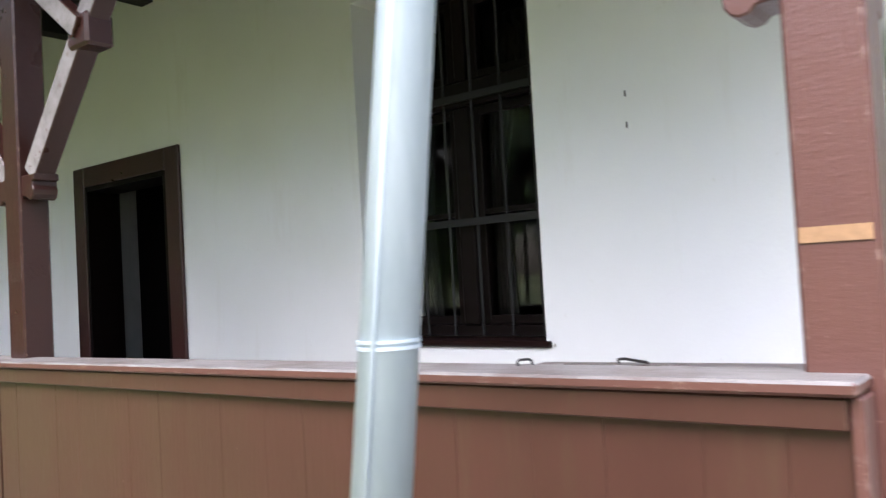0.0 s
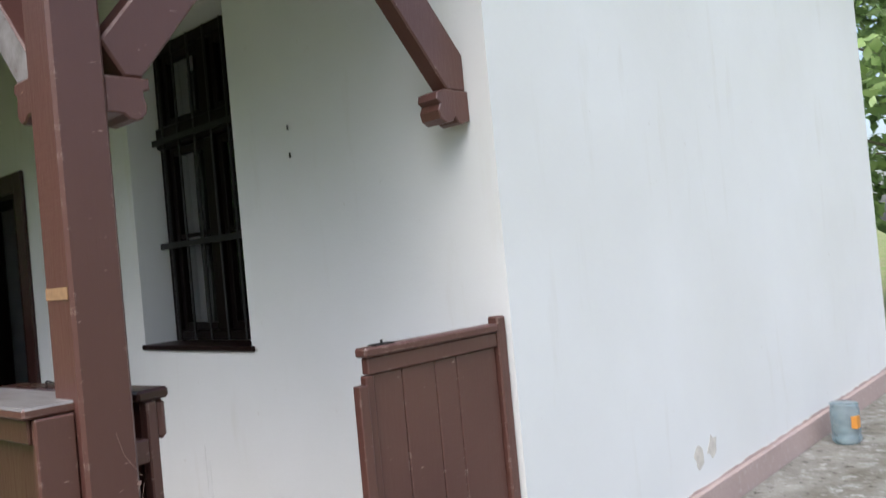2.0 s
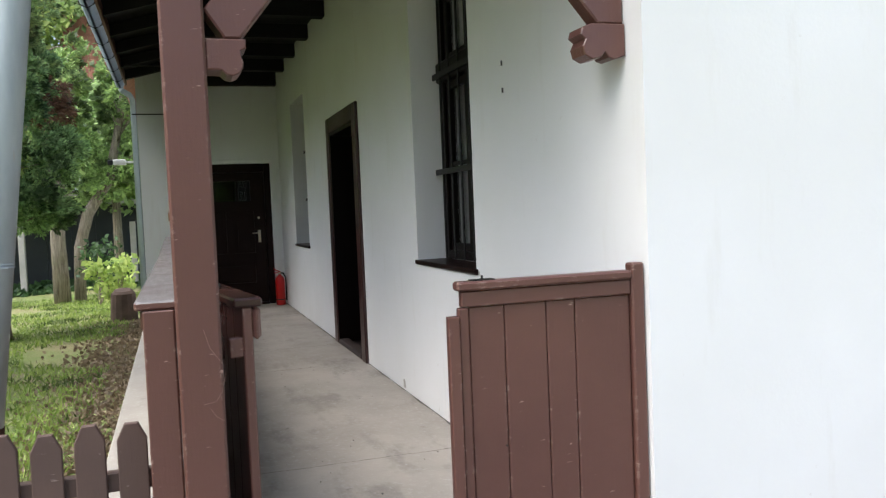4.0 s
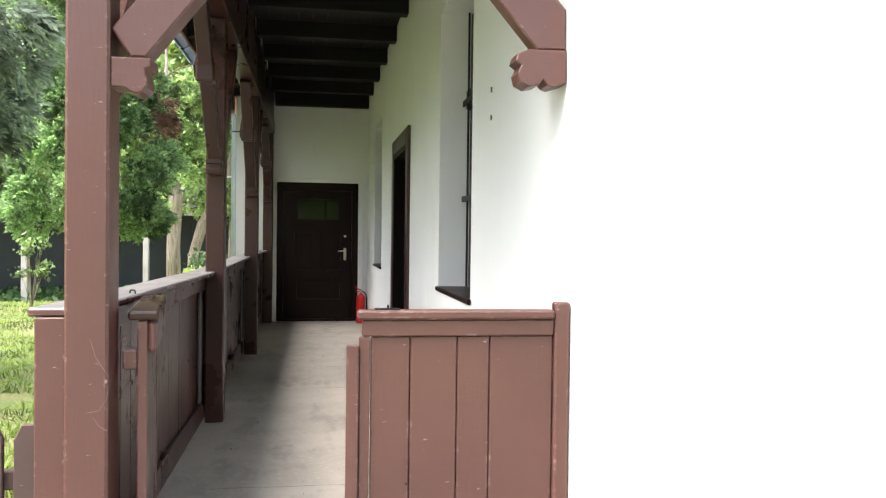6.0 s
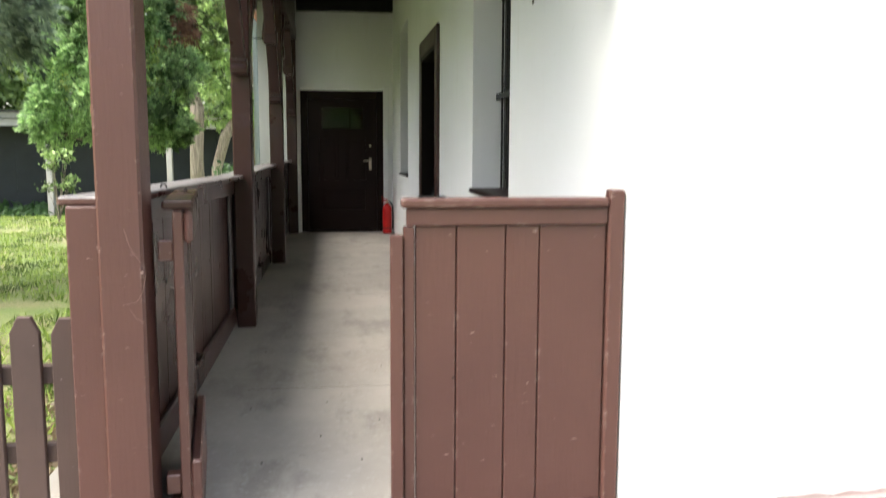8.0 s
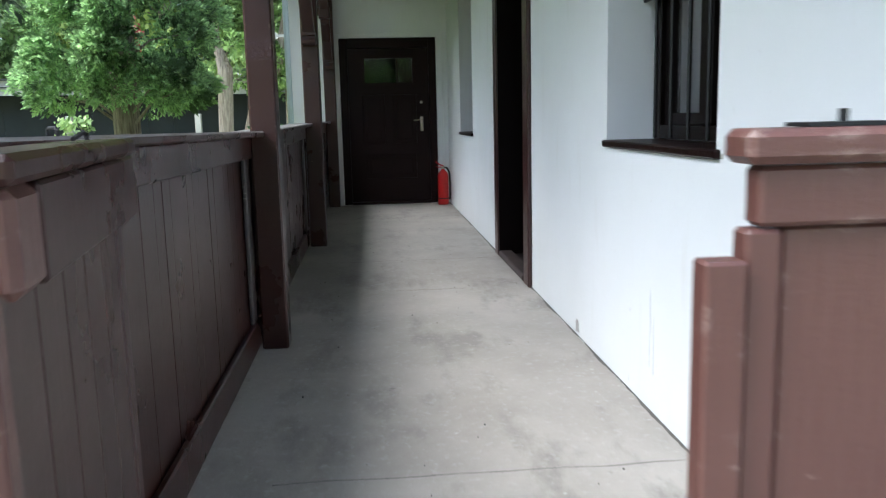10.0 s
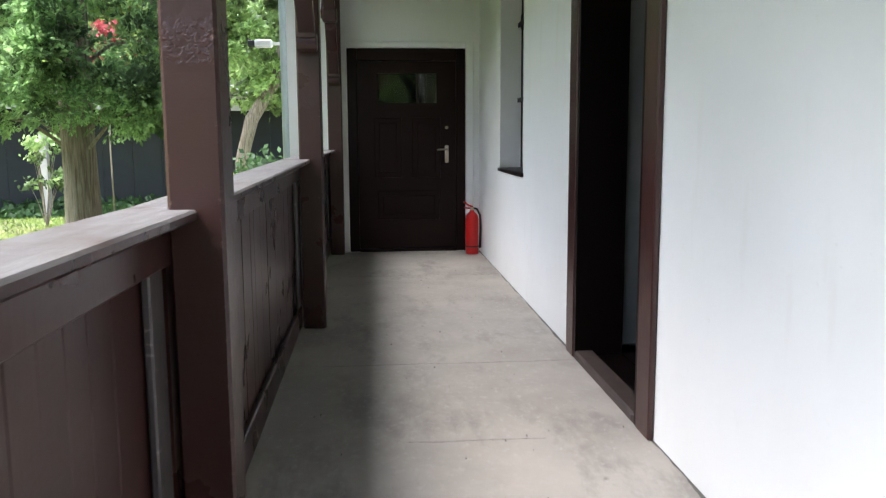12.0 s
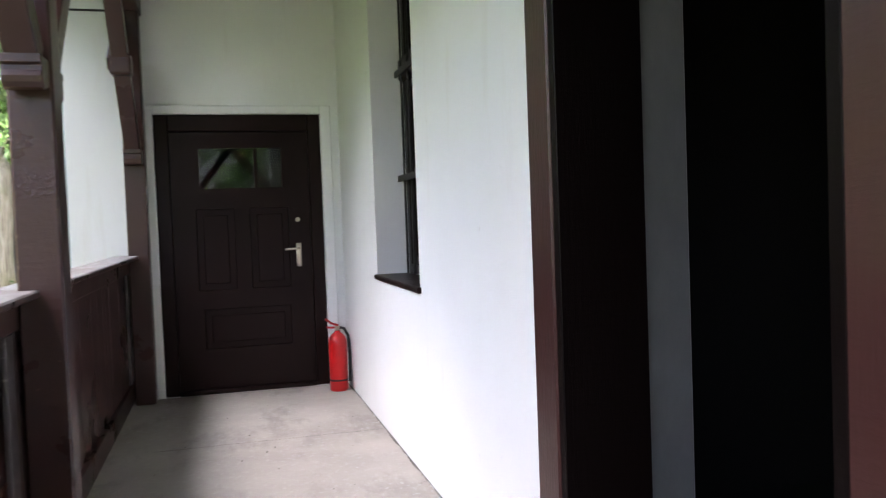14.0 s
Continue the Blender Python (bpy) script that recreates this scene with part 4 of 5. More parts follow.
# joints and cracks of the floor
rnd = random.Random(4)
for x, y0, y1 in ((-5.44, 2.05, 3.40), (-4.33, 2.45, 3.0), (-1.6, 2.1, 3.38), (-8.2, 2.1, 3.4)):
    bm = bmesh.new()
    n = 26
    ring = []
    for k in range(n + 1):
        y = y0 + (y1 - y0) * k / n
        xx = x + 0.012 * noise.noise(Vector((x, y * 6, 0)))
        w = 0.0015 + 0.0015 * rnd.random()
        ring.append((bm.verts.new((xx - w, y, 0.0012)), bm.verts.new((xx + w, y, 0.0012))))
    for a, b in zip(ring, ring[1:]):
        bm.faces.new((a[0], a[1], b[1], b[0]))
    tagged(link("floor_joint", bm, crack_mat), "fine crack across the concrete floor", "crack", "floor cracks", kind="structure")

# dirt line along the wall's foot
for x0, x1 in ((-9.66, -5.66), (-4.26, 0.12)):
    bm = bmesh.new()
    n = int((x1 - x0) / 0.03)
    ring = []
    for k in range(n + 1):
        x = x0 + (x1 - x0) * k / n
        w = 0.003 + 0.016 * max(0.0, 0.15 + noise.noise(Vector((x * 3.1, 0.3, 0)))) + 0.006 * rnd.random()
        ring.append((bm.verts.new((x, WALL - w, 0.0014)), bm.verts.new((x, WALL + 0.001, 0.0014))))
    for a, b in zip(ring, ring[1:]):
        bm.faces.new((a[0], a[1], b[1], b[0]))
    tagged(link("dirt_line", bm, dirt_mat), "line of dirt where floor meets wall", "dirt", "dirt lines", kind="structure")

# flakes of whitewash along the wall's foot, and grit
bm = bmesh.new()
for k in range(230):
    x = 0.0 - 9.5 * rnd.random()
    y = WALL - 0.015 - abs(rnd.gauss(0, 0.16))
    r = 0.002 + 0.007 * rnd.random() ** 2
    if y < 2.1:
        continue
    a0 = rnd.random() * 6.28
    vs = [bm.verts.new((x + r * (0.6 + 0.8 * rnd.random()) * math.cos(a0 + q * 1.257), y + r * (0.6 + 0.8 * rnd.random()) * math.sin(a0 + q * 1.257), 0.0022)) for q in range(5)]
    bm.faces.new(vs)
for sx, sy, spread_, many in ((-8.3, 3.29, 0.12, 26), (-6.86, 3.26, 0.14, 30), (-3.49, 3.27, 0.1, 14), (-2.44, 3.24, 0.14, 16), (-6.0, 3.32, 0.1, 18), (-2.75, 2.09, 0.05, 9), (-2.3, 2.08, 0.06, 9), (-3.25, 2.12, 0.05, 8)):
    for k in range(many):
        x, y = sx + rnd.gauss(0, spread_ * 1.4), min(WALL - 0.012, sy + rnd.gauss(0, spread_ * 0.6))
        r = 0.003 + 0.012 * rnd.random() ** 2
        a0 = rnd.random() * 6.28
        bm.faces.new([bm.verts.new((x + r * (0.5 + 0.9 * rnd.random()) * math.cos(a0 + q * 0.785), y + 0.7 * r * (0.5 + 0.9 * rnd.random()) * math.sin(a0 + q * 0.785), 0.0018 + 0.0003 * (k % 5))) for q in range(8)])
tagged(link("whitewash_flakes", bm, chip_mat), "white flakes of limewash on the floor", "flakes", kind="stuff")
bm = bmesh.new()
for k in range(70):
    x, y = -9.4 * rnd.random(), 2.05 + 1.3 * rnd.random()
    r = 0.002 + 0.005 * rnd.random() ** 2
    box(bm, x - r, x + r, y - r * 0.5, y + r * 0.5, 0.0, 0.004)
tagged(link("grit", bm, crack_mat), "dark grit scattered over the floor", "grit", kind="stuff")

# bottle by the gable
bt = empty("water_bottle", 0.30, 6.36, -0.025)
bm = bmesh.new()
prof = [(0.0, 0.07), (0.02, 0.085), (0.05, 0.085), (0.06, 0.08), (0.075, 0.085), (0.10, 0.085), (0.11, 0.08), (0.125, 0.085), (0.20, 0.085), (0.23, 0.078), (0.24, 0.084), (0.245, 0.078)]
tube(bm, [(0.30, 6.36, -0.025 + z) for z, r in prof], [r for z, r in prof], 20)
part("body", bm, blue_plastic, bt, "", True)
part("label", boxes((0.355, 0.388, 6.29, 6.35, 0.08, 0.15)), label_orange, bt, "orange paper label")
tagged(bt, "pale blue plastic water bottle on the paving", "bottle")

# wall camera on the wing
wc = empty("security_camera", -10.2, 1.48, 2.17)
part("housing", boxes((-10.25, -10.15, 1.10, 1.28, 2.13, 2.21), bevel=0.012), white_plastic, wc)
part("lens_hood", boxes((-10.245, -10.155, 1.03, 1.099, 2.135, 2.205), bevel=0.008), black_plastic, wc)
part("arm", boxes((-10.22, -10.18, 1.282, 1.479, 2.155, 2.185)), white_plastic, wc)
tagged(wc, "white security camera on the wing's wall", "camera")

# stump by the wing
st = empty("wooden_stump", -10.3, 1.1, -0.12)
bm = bmesh.new()
tube(bm, [(-10.35, 1.12, -0.2), (-10.35, 1.12, 0.1), (-10.35, 1.12, 0.25), (-10.34, 1.12, 0.30)], [0.2, 0.18, 0.17, 0.12], 14)
part("trunk_piece", bm, stump_mat, st)
tagged(st, "weathered brown wooden stump by the downpipe", "stump")


# neighbouring house, glimpsed over the trees
nh = empty("neighbouring_house", -25.0, 0.2, -0.3)
part("wall", boxes((-28.0, -23.6, -0.9, 3.4, -0.5, 5.6)), plaster, nh)
bm = bmesh.new()
for r in range(15):
    for c in range(26):
        y = -1.05 + c * 0.17 + (0.085 if r % 2 else 0)
        xb, zb = -23.2 - r * 0.13, 5.5 + r * 0.15
        vs = [(xb, y, zb), (xb, y + 0.165, zb), (xb - 0.15, y + 0.165, zb + 0.165), (xb - 0.15, y, zb + 0.165)]
        mid = (xb + 0.03, y + 0.0825, zb - 0.045)
        top = [bm.verts.new(v) for v in (vs[0], mid, vs[1], vs[2], vs[3])]
        bot = [bm.verts.new((v[0] - 0.012, v[1], v[2] - 0.014)) for v in (vs[0], mid, vs[1], vs[2], vs[3])]
        bm.faces.new(top)
        bm.faces.new(bot[::-1])
        for q in range(5):
            bm.faces.new((top[q], bot[q], bot[(q + 1) % 5], top[(q + 1) % 5]))
tagged(part("roof_tiles", bm, tile_red, nh, "red beaver-tail roof tiles"), kind="stuff")
part("verge_board", boxes((-24.9, -23.25, -1.13, -1.07, 5.55, 5.7)), shed_white, nh)
tagged(nh, "white house with a red tiled roof beyond the garden", "house")


# ---- shed ----
S0, S1 = Vector((-17.0, -9.0)), Vector((-21.5, 2.6))
sd = (S1 - S0).normalized()
yaw = math.atan2(sd.y, sd.x)
L = (S1 - S0).length
sh = empty("garden_shed", S0.x, S0.y, -0.3)


def shed_part(name, x0, x1, y0, y1, z0, z1, m, bevel=0.0):
    bm = boxes((x0, x1, y0, y1, z0, z1), bevel=bevel)
    bmesh.ops.transform(bm, matrix=Matrix.Translation((S0.x, S0.y, 0)) @ Matrix.Rotation(yaw, 4, "Z"), verts=bm.verts)
    return part(name, bm, m, sh)


k = 0
while k * 0.6 < L:
    shed_part("board", k * 0.6, min(L, k * 0.6 + 0.592), 0.0, 0.04, -0.45, 2.0, shed_black)
    k += 1
shed_part("back", 0, L, 0.05, 2.5, -0.45, 2.05, shed_black)
shed_part("fascia", -0.3, L + 0.3, -0.62, -0.58, 1.76, 2.07, shed_white)
shed_part("fascia_strip", -0.3, L + 0.3, -0.66, -0.622, 1.92, 1.94, shed_roof)
shed_part("roof", -0.35, L + 0.35, -0.68, 2.6, 2.072, 2.12, shed_roof)
tagged(sh, "low blue-black boarded shed with a pale fascia", "shed")
for t in (0.40, 0.62, 0.83):
    p = S0 + sd * (L * t) + Vector((0.9, 0.25))
    b2 = bmesh.new()
    box(b2, p.x - 0.07, p.x + 0.07, p.y - 0.07, p.y + 0.07, -0.5, 1.3, bevel=0.01)
    tagged(link("concrete_post", b2, shed_white), "pale concrete post before the dark shed", "post", "garden posts")


# ---- plants ----
def leaf_mesh(name, centres, sizes, aspect, material, parent, seed, droop=0.0, facing=None):
    """Many small folded leaves; centres (n, 3), sizes (n)."""
    rng = np.random.default_rng(seed)
    n = len(centres)
    d = rng.normal(size=(n, 3))
    d[:, 2] -= droop
    d /= np.linalg.norm(d, axis=1)[:, None]
    e = np.cross(d, rng.normal(size=(n, 3)) if facing is None else facing + 0.45 * rng.normal(size=(n, 3)))
    e /= np.linalg.norm(e, axis=1)[:, None]
    s = sizes[:, None]
    v = np.stack([centres - d * s * 0.5, centres + e * s * aspect * 0.5, centres + d * s * 0.5, centres - e * s * aspect * 0.5], 1).reshape(-1, 3)
    me = bpy.data.meshes.new(name)
    me.vertices.add(4 * n)
    me.vertices.foreach_set("co", v.astype(np.float32).ravel())
    me.loops.add(4 * n)
    me.loops.foreach_set("vertex_index", np.arange(4 * n, dtype=np.int32))
    me.polygons.add(n)
    me.polygons.foreach_set("loop_start", np.arange(0, 4 * n, 4, dtype=np.int32))
    me.update(calc_edges=True)
    me.materials.append(material)
    ob = new(name, me)
    if parent is not None:
        ob.parent = parent
        ob.matrix_parent_inverse = parent.matrix_world.inverted()
    return ob


def spray_mesh(name, at, along, size, leaflets, reach, fan, length, width, material, parent, seed):
    """Flat sprays of scale leaves: each has leaflets set alternately along its axis."""
    rng = np.random.default_rng(seed)
    n = len(at)
    d = along / np.linalg.norm(along, axis=1)[:, None]
    e = np.cross(d, rng.normal(size=(n, 3)))
    e /= np.linalg.norm(e, axis=1)[:, None]
    k = np.arange(leaflets)
    step = reach * k / (leaflets - 1)
    turn_ = np.where(k % 2 == 0, 1, -1) * fan * (1 - 0.75 * k / (leaflets - 1))
    ang = turn_[None, :] + rng.normal(size=(n, leaflets)) * 0.18
    ax = np.cos(ang)[..., None] * d[:, None, :] + np.sin(ang)[..., None] * e[:, None, :]
    nr = np.cross(d, e)
    ax += nr[:, None, :] * rng.normal(size=(n, leaflets, 1)) * 0.25
    ax /= np.linalg.norm(ax, axis=2)[..., None]
    sd_ = np.cross(ax, nr[:, None, :] + 0.35 * rng.normal(size=(n, leaflets, 3)))
    sd_ /= np.linalg.norm(sd_, axis=2)[..., None]
    s = size[:, None, None]
    root = at[:, None, :] + d[:, None, :] * step[None, :, None] * s
    ln, wd = s * length, s * width * 0.5
    v = np.stack([root, root + ax * ln * 0.55 + sd_ * wd, root + ax * ln, root + ax * ln * 0.55 - sd_ * wd], 2).reshape(-1, 3)
    q = n * leaflets
    me = bpy.data.meshes.new(name)
    me.vertices.add(4 * q)
    me.vertices.foreach_set("co", v.astype(np.float32).ravel())
    me.loops.add(4 * q)
    me.loops.foreach_set("vertex_index", np.arange(4 * q, dtype=np.int32))
    me.polygons.add(q)
    me.polygons.foreach_set("loop_start", np.arange(0, 4 * q, 4, dtype=np.int32))
    me.update(calc_edges=True)
    me.materials.append(material)
    ob = new(name, me)
    ob.parent = parent
    ob.matrix_parent_inverse = parent.matrix_world.inverted()
    return ob


def crown_points(rng, tips, per, spread, flat=0.7):
    k = np.repeat(np.array(tips), per, axis=0)
    off = rng.normal(size=k.shape) * spread
    off[:, 2] *= flat
    return k + off


def trunk_and_limbs(ob, x, y, g, trunk, tips, bark_m, thick):
    """A tapered, uneven trunk along (dx, dy, z, radius) rows and a limb to each tip."""
    pts = [(x + a, y + b, c if i else g - 0.1) for i, (a, b, c, q) in enumerate(trunk)]
    bm = bmesh.new()
    tube(bm, pts, [q for a, b, c, q in trunk], 16)
    for v in bm.verts:
        cx = np.interp(v.co.z, [p[2] for p in pts], [p[0] for p in pts])
        cy = np.interp(v.co.z, [p[2] for p in pts], [p[1] for p in pts])
        q = noise.noise(Vector((v.co.x * 5, v.co.y * 5, v.co.z * 0.8)))
        v.co += (v.co - Vector((cx, cy, v.co.z))).normalized() * q * 0.3 * trunk[0][3]
    part("trunk", bm, bark_m, ob, "", True)
    for tip in tips:
        far = math.hypot(tip[0] - x, tip[1] - y)
        zb = min(pts[-1][2], max(pts[1][2], tip[2] - 0.5 * far))
        cx = np.interp(zb, [p[2] for p in pts], [p[0] for p in pts])
        cy = np.interp(zb, [p[2] for p in pts], [p[1] for p in pts])
        mid_ = ((cx + tip[0]) / 2, (cy + tip[1]) / 2, (zb + tip[2]) / 2 + 0.1)
        bm = bmesh.new()
        tube(bm, [(cx, cy, zb), mid_, tip], [thick, thick * 0.6, 0.006], 6)
        part("limb", bm, bark_m, ob, "", True)


def conifer(name, x, y, trunk, limbs, r, z0, z1, clumps, lobe, per, size, leaflets, reach, fan, length, width, hang, material, seed, label, top=1.0, dead=None, centre=(0, 0)):
    """A trunk with limbs and a crown of rounded lobes of flat sprays; dead: a place with brown sprays."""
    rng = np.random.default_rng(seed)
    g = ground_height(x, y)
    ob = empty(name, x, y, g)
    cx, cy = x + centre[0], y + centre[1]
    tips = []
    for k in range(clumps):
        t = rng.random() ** 1.1
        rr = r * (1 - t * top) ** 0.6 * (0.55 + 0.45 * math.sin(min(1.0, t * 6 + 0.25) * math.pi / 2))
        a = rng.random() * 2 * math.pi
        q = rr * (0.45 + 0.55 * math.sqrt(rng.random())) * (1 + 0.2 * math.sin(a * 3 + seed) * math.cos(t * 9))
        tips.append((cx + q * math.cos(a), cy + q * math.sin(a), z0 + (z1 - z0) * t + 0.12 * q))
    tips = np.array(tips)
    trunk_and_limbs(ob, x, y, g, trunk, [tuple(p) for p in tips[:limbs]], bark, 0.022)
    rad = lobe * (0.6 + 0.8 * rng.random(len(tips)))
    out = tips - np.array([cx, cy, 0.0])
    out[:, 2] = 0.0
    out /= np.linalg.norm(out, axis=1)[:, None] + 1e-6
    c = np.repeat(tips, per, axis=0)
    o = np.repeat(out, per, axis=0)
    u = rng.normal(size=c.shape) + 0.7 * o + np.array([0, 0, 0.35])
    u /= np.linalg.norm(u, axis=1)[:, None]
    at = c + u * np.repeat(rad, per)[:, None] * (0.7 + 0.35 * rng.random((len(c), 1))) * np.array([1, 1, 0.8])
    along = u * 0.8 + o * 0.5 + np.array([0, 0, -hang]) + 0.3 * rng.normal(size=c.shape)
    sizes = size * (0.6 + 0.8 * rng.random(len(c)))
    brown_ = np.zeros(len(c), bool)
    if dead:
        w = np.linalg.norm((c - np.array(dead[:3])) * np.array([1, 1, 1.3]), axis=1)
        brown_ = w < dead[3]
        spray_mesh("dead_sprays", at[brown_], along[brown_] - np.array([0, 0, 0.6]), sizes[brown_] * 1.1, leaflets, reach, fan, length, width * 0.6, dead_leaf, ob, seed + 1)
    spray_mesh("crown", at[~brown_], along[~brown_], sizes[~brown_], leaflets, reach, fan, length, width, material, ob, seed)
    return tagged(ob, label, "tree")


def tree(name, x, y, trunk, limbs, r, z0, z1, clumps, per, size, spread, material, seed, label, droop=0.3, aspect=0.55):
    """A broad-leaved tree: trunk, limbs and a crown of leaf clumps between z0 and z1."""
    rng = np.random.default_rng(seed)
    g = ground_height(x, y)
    ob = empty(name, x, y, g)
    tips = []
    for k in range(clumps):
        t = rng.random()
        z = z0 + (z1 - z0) * t
        rr = r * math.sqrt(max(0.02, 1 - (2 * t - 1) ** 2))
        a = rng.random() * 2 * math.pi
        q = rr * (0.35 + 0.65 * math.sqrt(rng.random())) * (1 + 0.25 * math.sin(a * 3 + seed) * math.cos(z * 1.7))
        tips.append((x + q * math.cos(a), y + q * math.sin(a), z))
    trunk_and_limbs(ob, x, y, g, trunk, tips[:limbs], bark, 0.03)
    c = crown_points(rng, tips, per, spread)
    out = np.repeat(np.array(tips), per, axis=0) - np.array([x, y, 0.0])
    out[:, 2] = 0.8 * np.hypot(out[:, 0], out[:, 1]) + 0.3
    out /= np.linalg.norm(out, axis=1)[:, None]
    leaf_mesh("crown", c, size * (0.6 + 0.8 * rng.random(len(c))), aspect, material, ob, seed, droop, out)
    return tagged(ob, label, "tree")


conifer("thuja_tree", -8.98, -0.34, [(0, 0, 0, 0.21), (0, 0, 0.3, 0.18), (0, 0, 0.8, 0.165), (0.05, 0.0, 1.8, 0.15), (0, 0.05, 3.5, 0.11), (0, 0, 5.8, 0.03)], 30, 0.98, 1.25, 5.4, 190, 0.23, 120, 0.10, 8, 0.6, 0.85, 0.5, 0.22, 0.0,
        thuja_leaf, 11, "dense thuja tree with a pale fibrous trunk and a brown patch", 0.75, (-9.25, 0.45, 2.75, 0.45))
conifer("cypress_tree", -5.3, -1.2, [(0, 0, 0, 0.22), (0, 0, 1.0, 0.19), (0, 0, 2.0, 0.18), (0, 0, 4.0, 0.12), (0, 0, 6.0, 0.03)], 40, 1.2, 2.0, 6.2, 150, 0.22, 52, 0.2, 9, 0.8, 0.6, 0.38, 0.12, 0.75,
        cypress_leaf, 12, "drooping grey-green cypress tree on the lawn", 0.8)
conifer("cut_trunk_tree", -15.6, -0.35, [(0, 0, 0, 0.17), (0.02, 0, 1.0, 0.14), (0, 0.02, 2.1, 0.13), (0.02, -0.1, 2.6, 0.075), (0.05, -0.2, 6.0, 0.03)], 20, 0.8, 1.7, 4.9, 40, 0.24, 60, 0.17, 7, 0.5, 0.8, 0.55, 0.28, 0.1,
        thin_thuja_leaf, 13, "slim thuja with a pale bare trunk and a sawn stub", 0.6)
conifer("leaning_tree", -16.0, -0.05, [(0, 0, 0, 0.13), (0.0, 0.05, 0.8, 0.12), (0.0, 0.25, 1.5, 0.12), (0.0, 0.7, 2.2, 0.11), (0, 1.0, 3.6, 0.07), (0, 1.3, 5.5, 0.04)], 16, 0.8, 1.8, 4.6, 36, 0.24, 60, 0.17, 7, 0.5, 0.8, 0.55, 0.28, 0.1,
        thin_thuja_leaf, 14, "thuja with a curved leaning trunk", 0.6, None, (0, 1.3))
tree("rose_tree", -15.4, -2.06, [(0, 0, 0, 0.014), (0.02, 0, 1.0, 0.013), (0, 0.03, 2.0, 0.012), (0, 0, 3.0, 0.006)], 5, 0.2, 2.15, 3.0, 22, 24, 0.1, 0.09, blossom, 44, "slender standard rose with rose red blossoms", 0.1, 0.8)
tree("garden_tree", -18.6, 0.6, [(0, 0, 0, 0.12), (0, 0, 1.2, 0.1), (0.1, 0, 2.6, 0.07), (0.1, 0, 4.0, 0.03)], 16, 1.0, 1.9, 4.4, 90, 70, 0.2, 0.26, mid_leaf, 46, "leafy green garden tree before the shed")
rows_t = [(-23, -13, 5, 9, 21), (-25, -8, 4.5, 10, 22), (-24.5, -3.5, 4, 9, 23), (-26, 1.0, 4.5, 10, 24), (-30, -5, 6, 13, 25), (-32, 3, 6, 12, 26), (-20, -18, 5, 10, 27), (-27, 6.5, 4, 9, 29)]
for x, y, r, h, sd_ in rows_t:
    tree("garden_tree", x, y, [(0, 0, 0, 0.3), (0, 0, 2, 0.26), (0.2, 0.1, h * 0.55, 0.18), (0.2, 0.1, h * 0.9, 0.05)], 40, r * 0.72, 1.6, h, 220, 90, 0.24, 0.42, bright_leaf if sd_ % 2 else mid_leaf, sd_,
         "leafy yellow-green garden tree beyond the shed" if sd_ % 2 else "leafy green garden tree beyond the shed")
# first two added out of view to block low sky; window glass reflects them
for x, y, r, h, sd_ in [(-3.5, -9.5, 3.6, 8, 30), (4.0, -9.0, 3.6, 7.5, 39), (-5, -19, 4, 8, 31), (-12, -17, 4, 8, 32), (3, -20, 4.5, 8, 33), (15, -2.5, 4, 7, 34), (16, 4.5, 4.5, 7, 38), (-17, -16, 4, 9, 35), (-0.5, 14.5, 4, 8, 36), (3.5, 16, 4, 8, 37)]:
    tree("garden_tree", x, y, [(0, 0, 0, 0.25), (0, 0, 2, 0.22), (0.2, 0.1, h * 0.55, 0.15), (0.2, 0.1, h * 0.9, 0.05)], 30, r * 0.7, 1.2, h, 150, 80, 0.24, 0.36, mid_leaf, sd_, "leafy green garden tree on the lawn")


def bush(name, x, y, r, h, n, size, material, seed, label):
    rng = np.random.default_rng(seed)
    g = ground_height(x, y)
    ob = empty(name, x, y, g)
    tips = []
    for k in range(14):
        a = rng.random() * 6.28
        tip = (x + r * 0.8 * rng.random() * math.cos(a), y + r * 0.8 * rng.random() * math.sin(a), g + h * (0.4 + 0.6 * rng.random()))
        tips.append(tip)
        bm = bmesh.new()
        tube(bm, [(x, y, g - 0.02), ((x + tip[0]) / 2, (y + tip[1]) / 2, g + (tip[2] - g) * 0.6), tip], [0.009, 0.006, 0.003], 5)
        part("stem", bm, bark, ob)
    c = crown_points(rng, tips, n // 14, r * 0.22)
    leaf_mesh("leaves", c, size * (0.6 + 0.8 * rng.random(len(c))), 0.6, material, ob, seed, 0.1)
    return tagged(ob, label, "shrub")


bush("sapling", -15.2, -3.1, 0.36, 1.5, 420, 0.1, mid_leaf, 41, "young leafy sapling before the dark shed")
bush("shrub", -11.6, 0.95, 0.42, 0.85, 520, 0.11, bright_leaf, 42, "small bright green shrub near the wing")
bush("shrub", -14.0, 0.5, 0.6, 1.1, 500, 0.1, ivy_leaf, 43, "low green shrub by the shed")

# ivy along the shed's foot
rng = np.random.default_rng(5)
u = rng.random(2600) * L
q = rng.random(2600) ** 1.5 * 1.3
c = np.stack([S0.x + sd.x * u + sd.y * (0.15 + q), S0.y + sd.y * u - sd.x * (0.15 + q), -0.33 + 0.28 * rng.random(2600) * (1 - q / 1.5)], 1)
tagged(leaf_mesh("ivy", c, 0.16 * (0.6 + 0.8 * rng.random(2600)), 0.8, ivy_leaf, None, 6), "dark green ivy along the shed's foot", "ivy", kind="stuff")

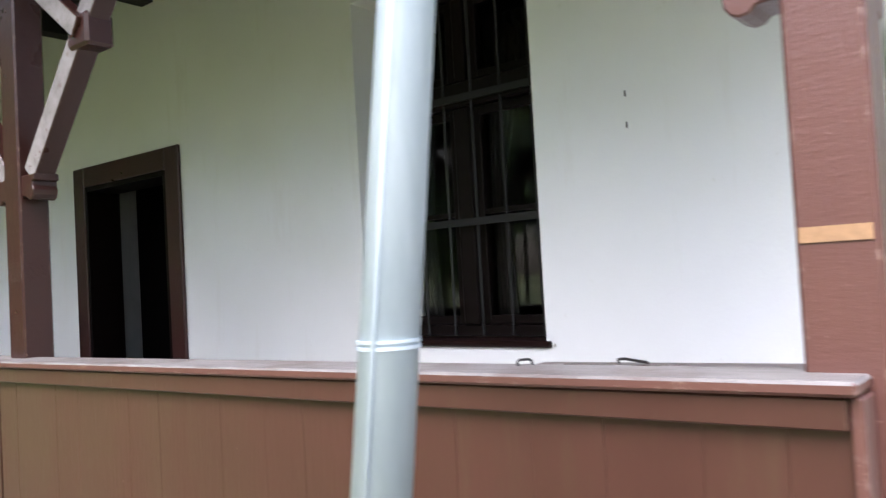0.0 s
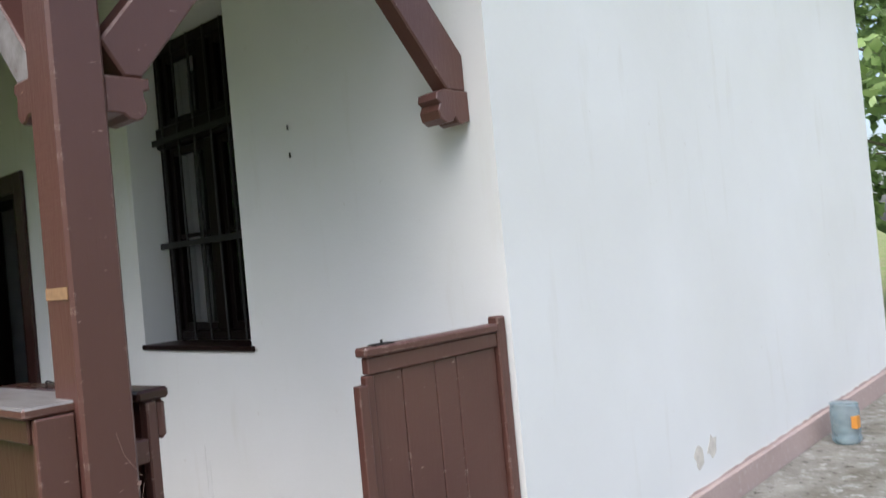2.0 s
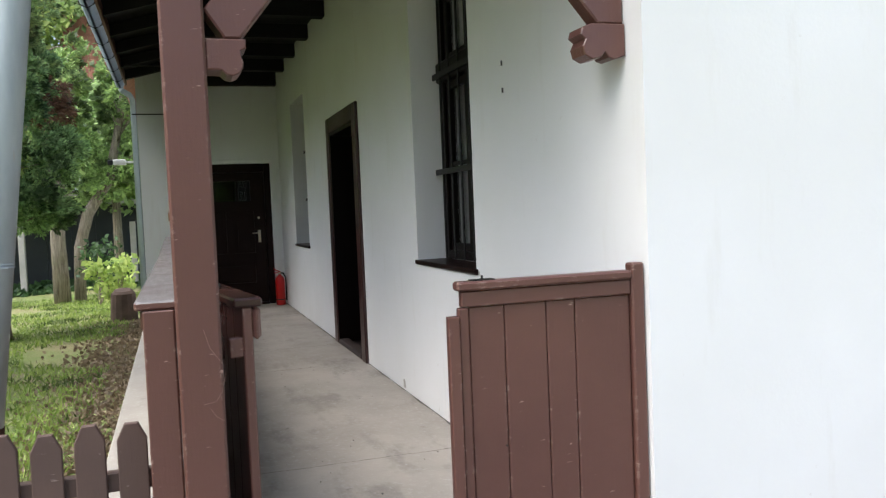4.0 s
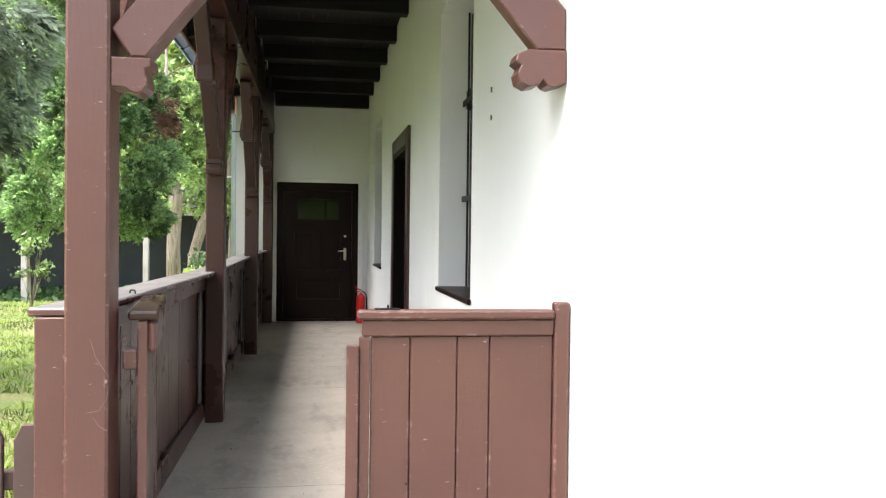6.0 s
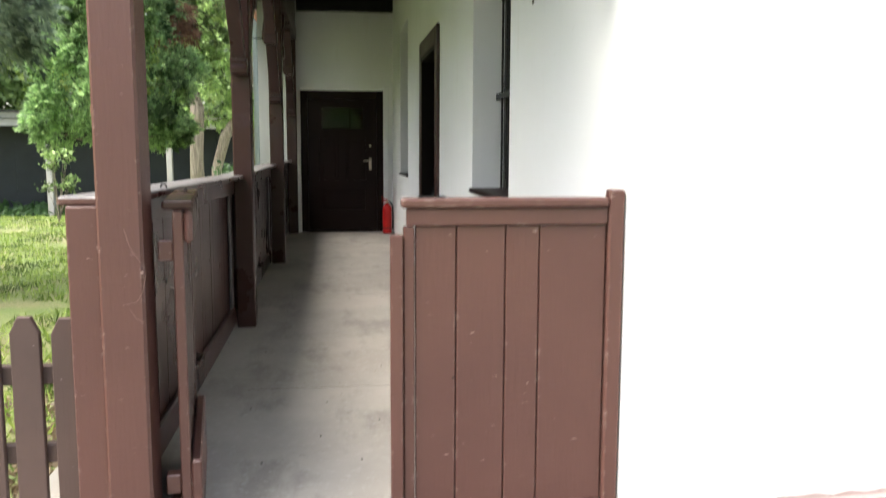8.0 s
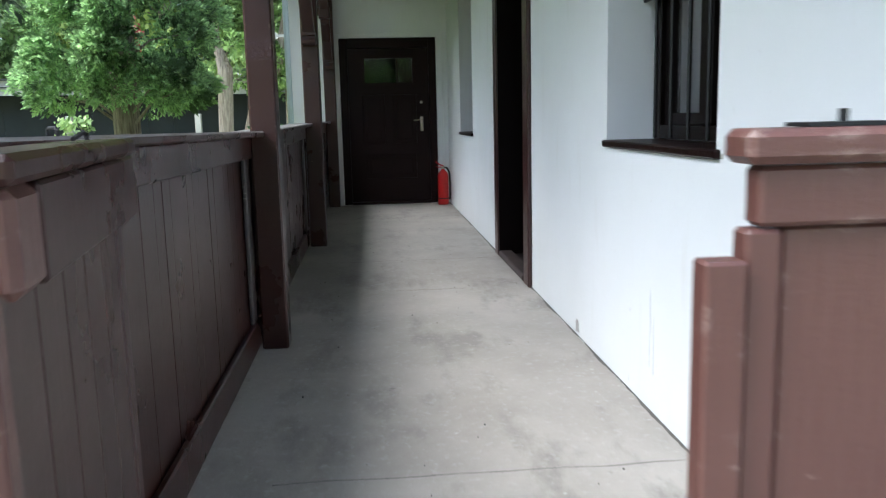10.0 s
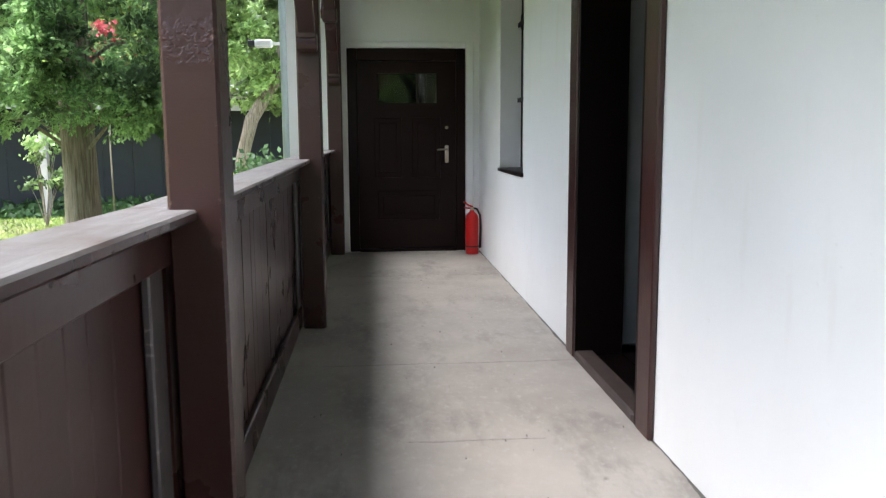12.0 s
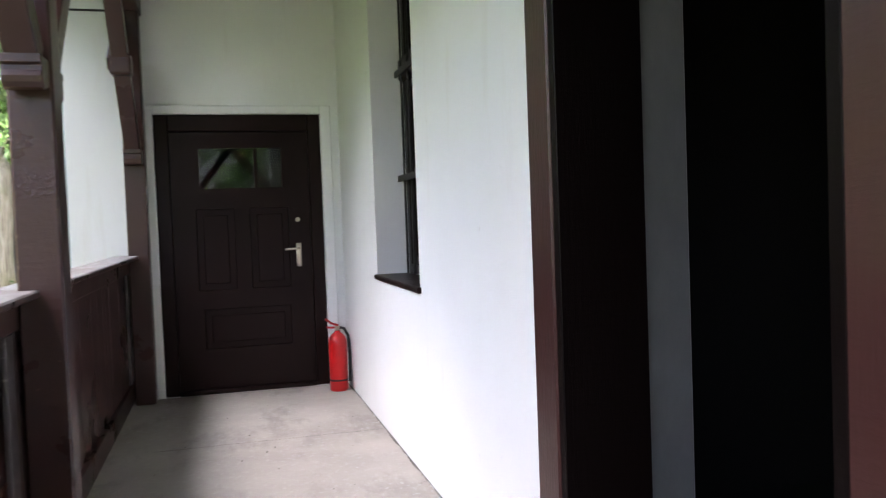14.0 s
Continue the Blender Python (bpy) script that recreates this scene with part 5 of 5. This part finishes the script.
# grass and litter
n = 52000
gx = -0.2 - 17 * rng.random(n) ** 1.4
gy = 1.25 - 7.5 * rng.random(n) ** 1.3
keep = np.array([noise.noise(Vector((a * 0.6, b * 0.6, 0))) > -0.22 for a, b in zip(gx, gy)]) & (gy < 1.30 - 0.35 * rng.random(n))
gx, gy = gx[keep], gy[keep]
gz = np.array([ground_height(a, b) for a, b in zip(gx, gy)]) + 0.02
tagged(leaf_mesh("grass", np.stack([gx, gy, gz], 1), 0.07 + 0.06 * rng.random(len(gx)), 0.12, grass_leaf, None, 7, -1.6), "short patchy lawn grass", "grass", kind="stuff")
n = 5000
lx = -0.2 - 10 * rng.random(n)
ly = 1.45 - np.abs(rng.normal(size=n)) * 0.32
lz = np.array([ground_height(a, b) for a, b in zip(lx, ly)]) + 0.012
tagged(leaf_mesh("leaf_litter", np.stack([lx, ly, lz], 1), 0.03 + 0.04 * rng.random(n), 0.6, litter_leaf, None, 8), "dry brown leaf litter beside the concrete strip", "litter", kind="stuff")

# ---- planks of the parapets ----
for ob, x0, x1 in PLANKS:
    rnd = random.Random(int(-x0 * 10))
    x = x0
    while x < x1 - 0.03:
        w = min(0.15 + 0.06 * rnd.random(), x1 - x)
        part("plank", boxes((x + 0.0002, x + w - 0.0003, 1.805 + 0.0015 * rnd.random(), 1.825, 0.0, 1.005), bevel=0.0006), parapet_outer, ob)
        x += w
    x = x0
    while x < x1 - 0.03:
        w = min(0.07 + 0.06 * rnd.random(), x1 - x)
        bm = boxes((x + 0.0003, x + w - 0.0003, 1.827, 1.841 + 0.003 * rnd.random(), 0.01, 1.005), bevel=0.0006)
        if rnd.random() < 0.42:
            # shrunk board: a crack that opens from half its height upwards
            crack, low = 0.003 + 0.007 * rnd.random(), 0.35 + 0.4 * rnd.random()
            bmesh.ops.bisect_plane(bm, geom=bm.verts[:] + bm.edges[:] + bm.faces[:], plane_co=(0, 0, low), plane_no=(0, 0, 1))
            for v in bm.verts:
                if v.co.z > low + 0.001 and v.co.x > x + w * 0.5:
                    v.co.x -= crack
        part("inner_plank", bm, brown_shaded, ob)
        x += w
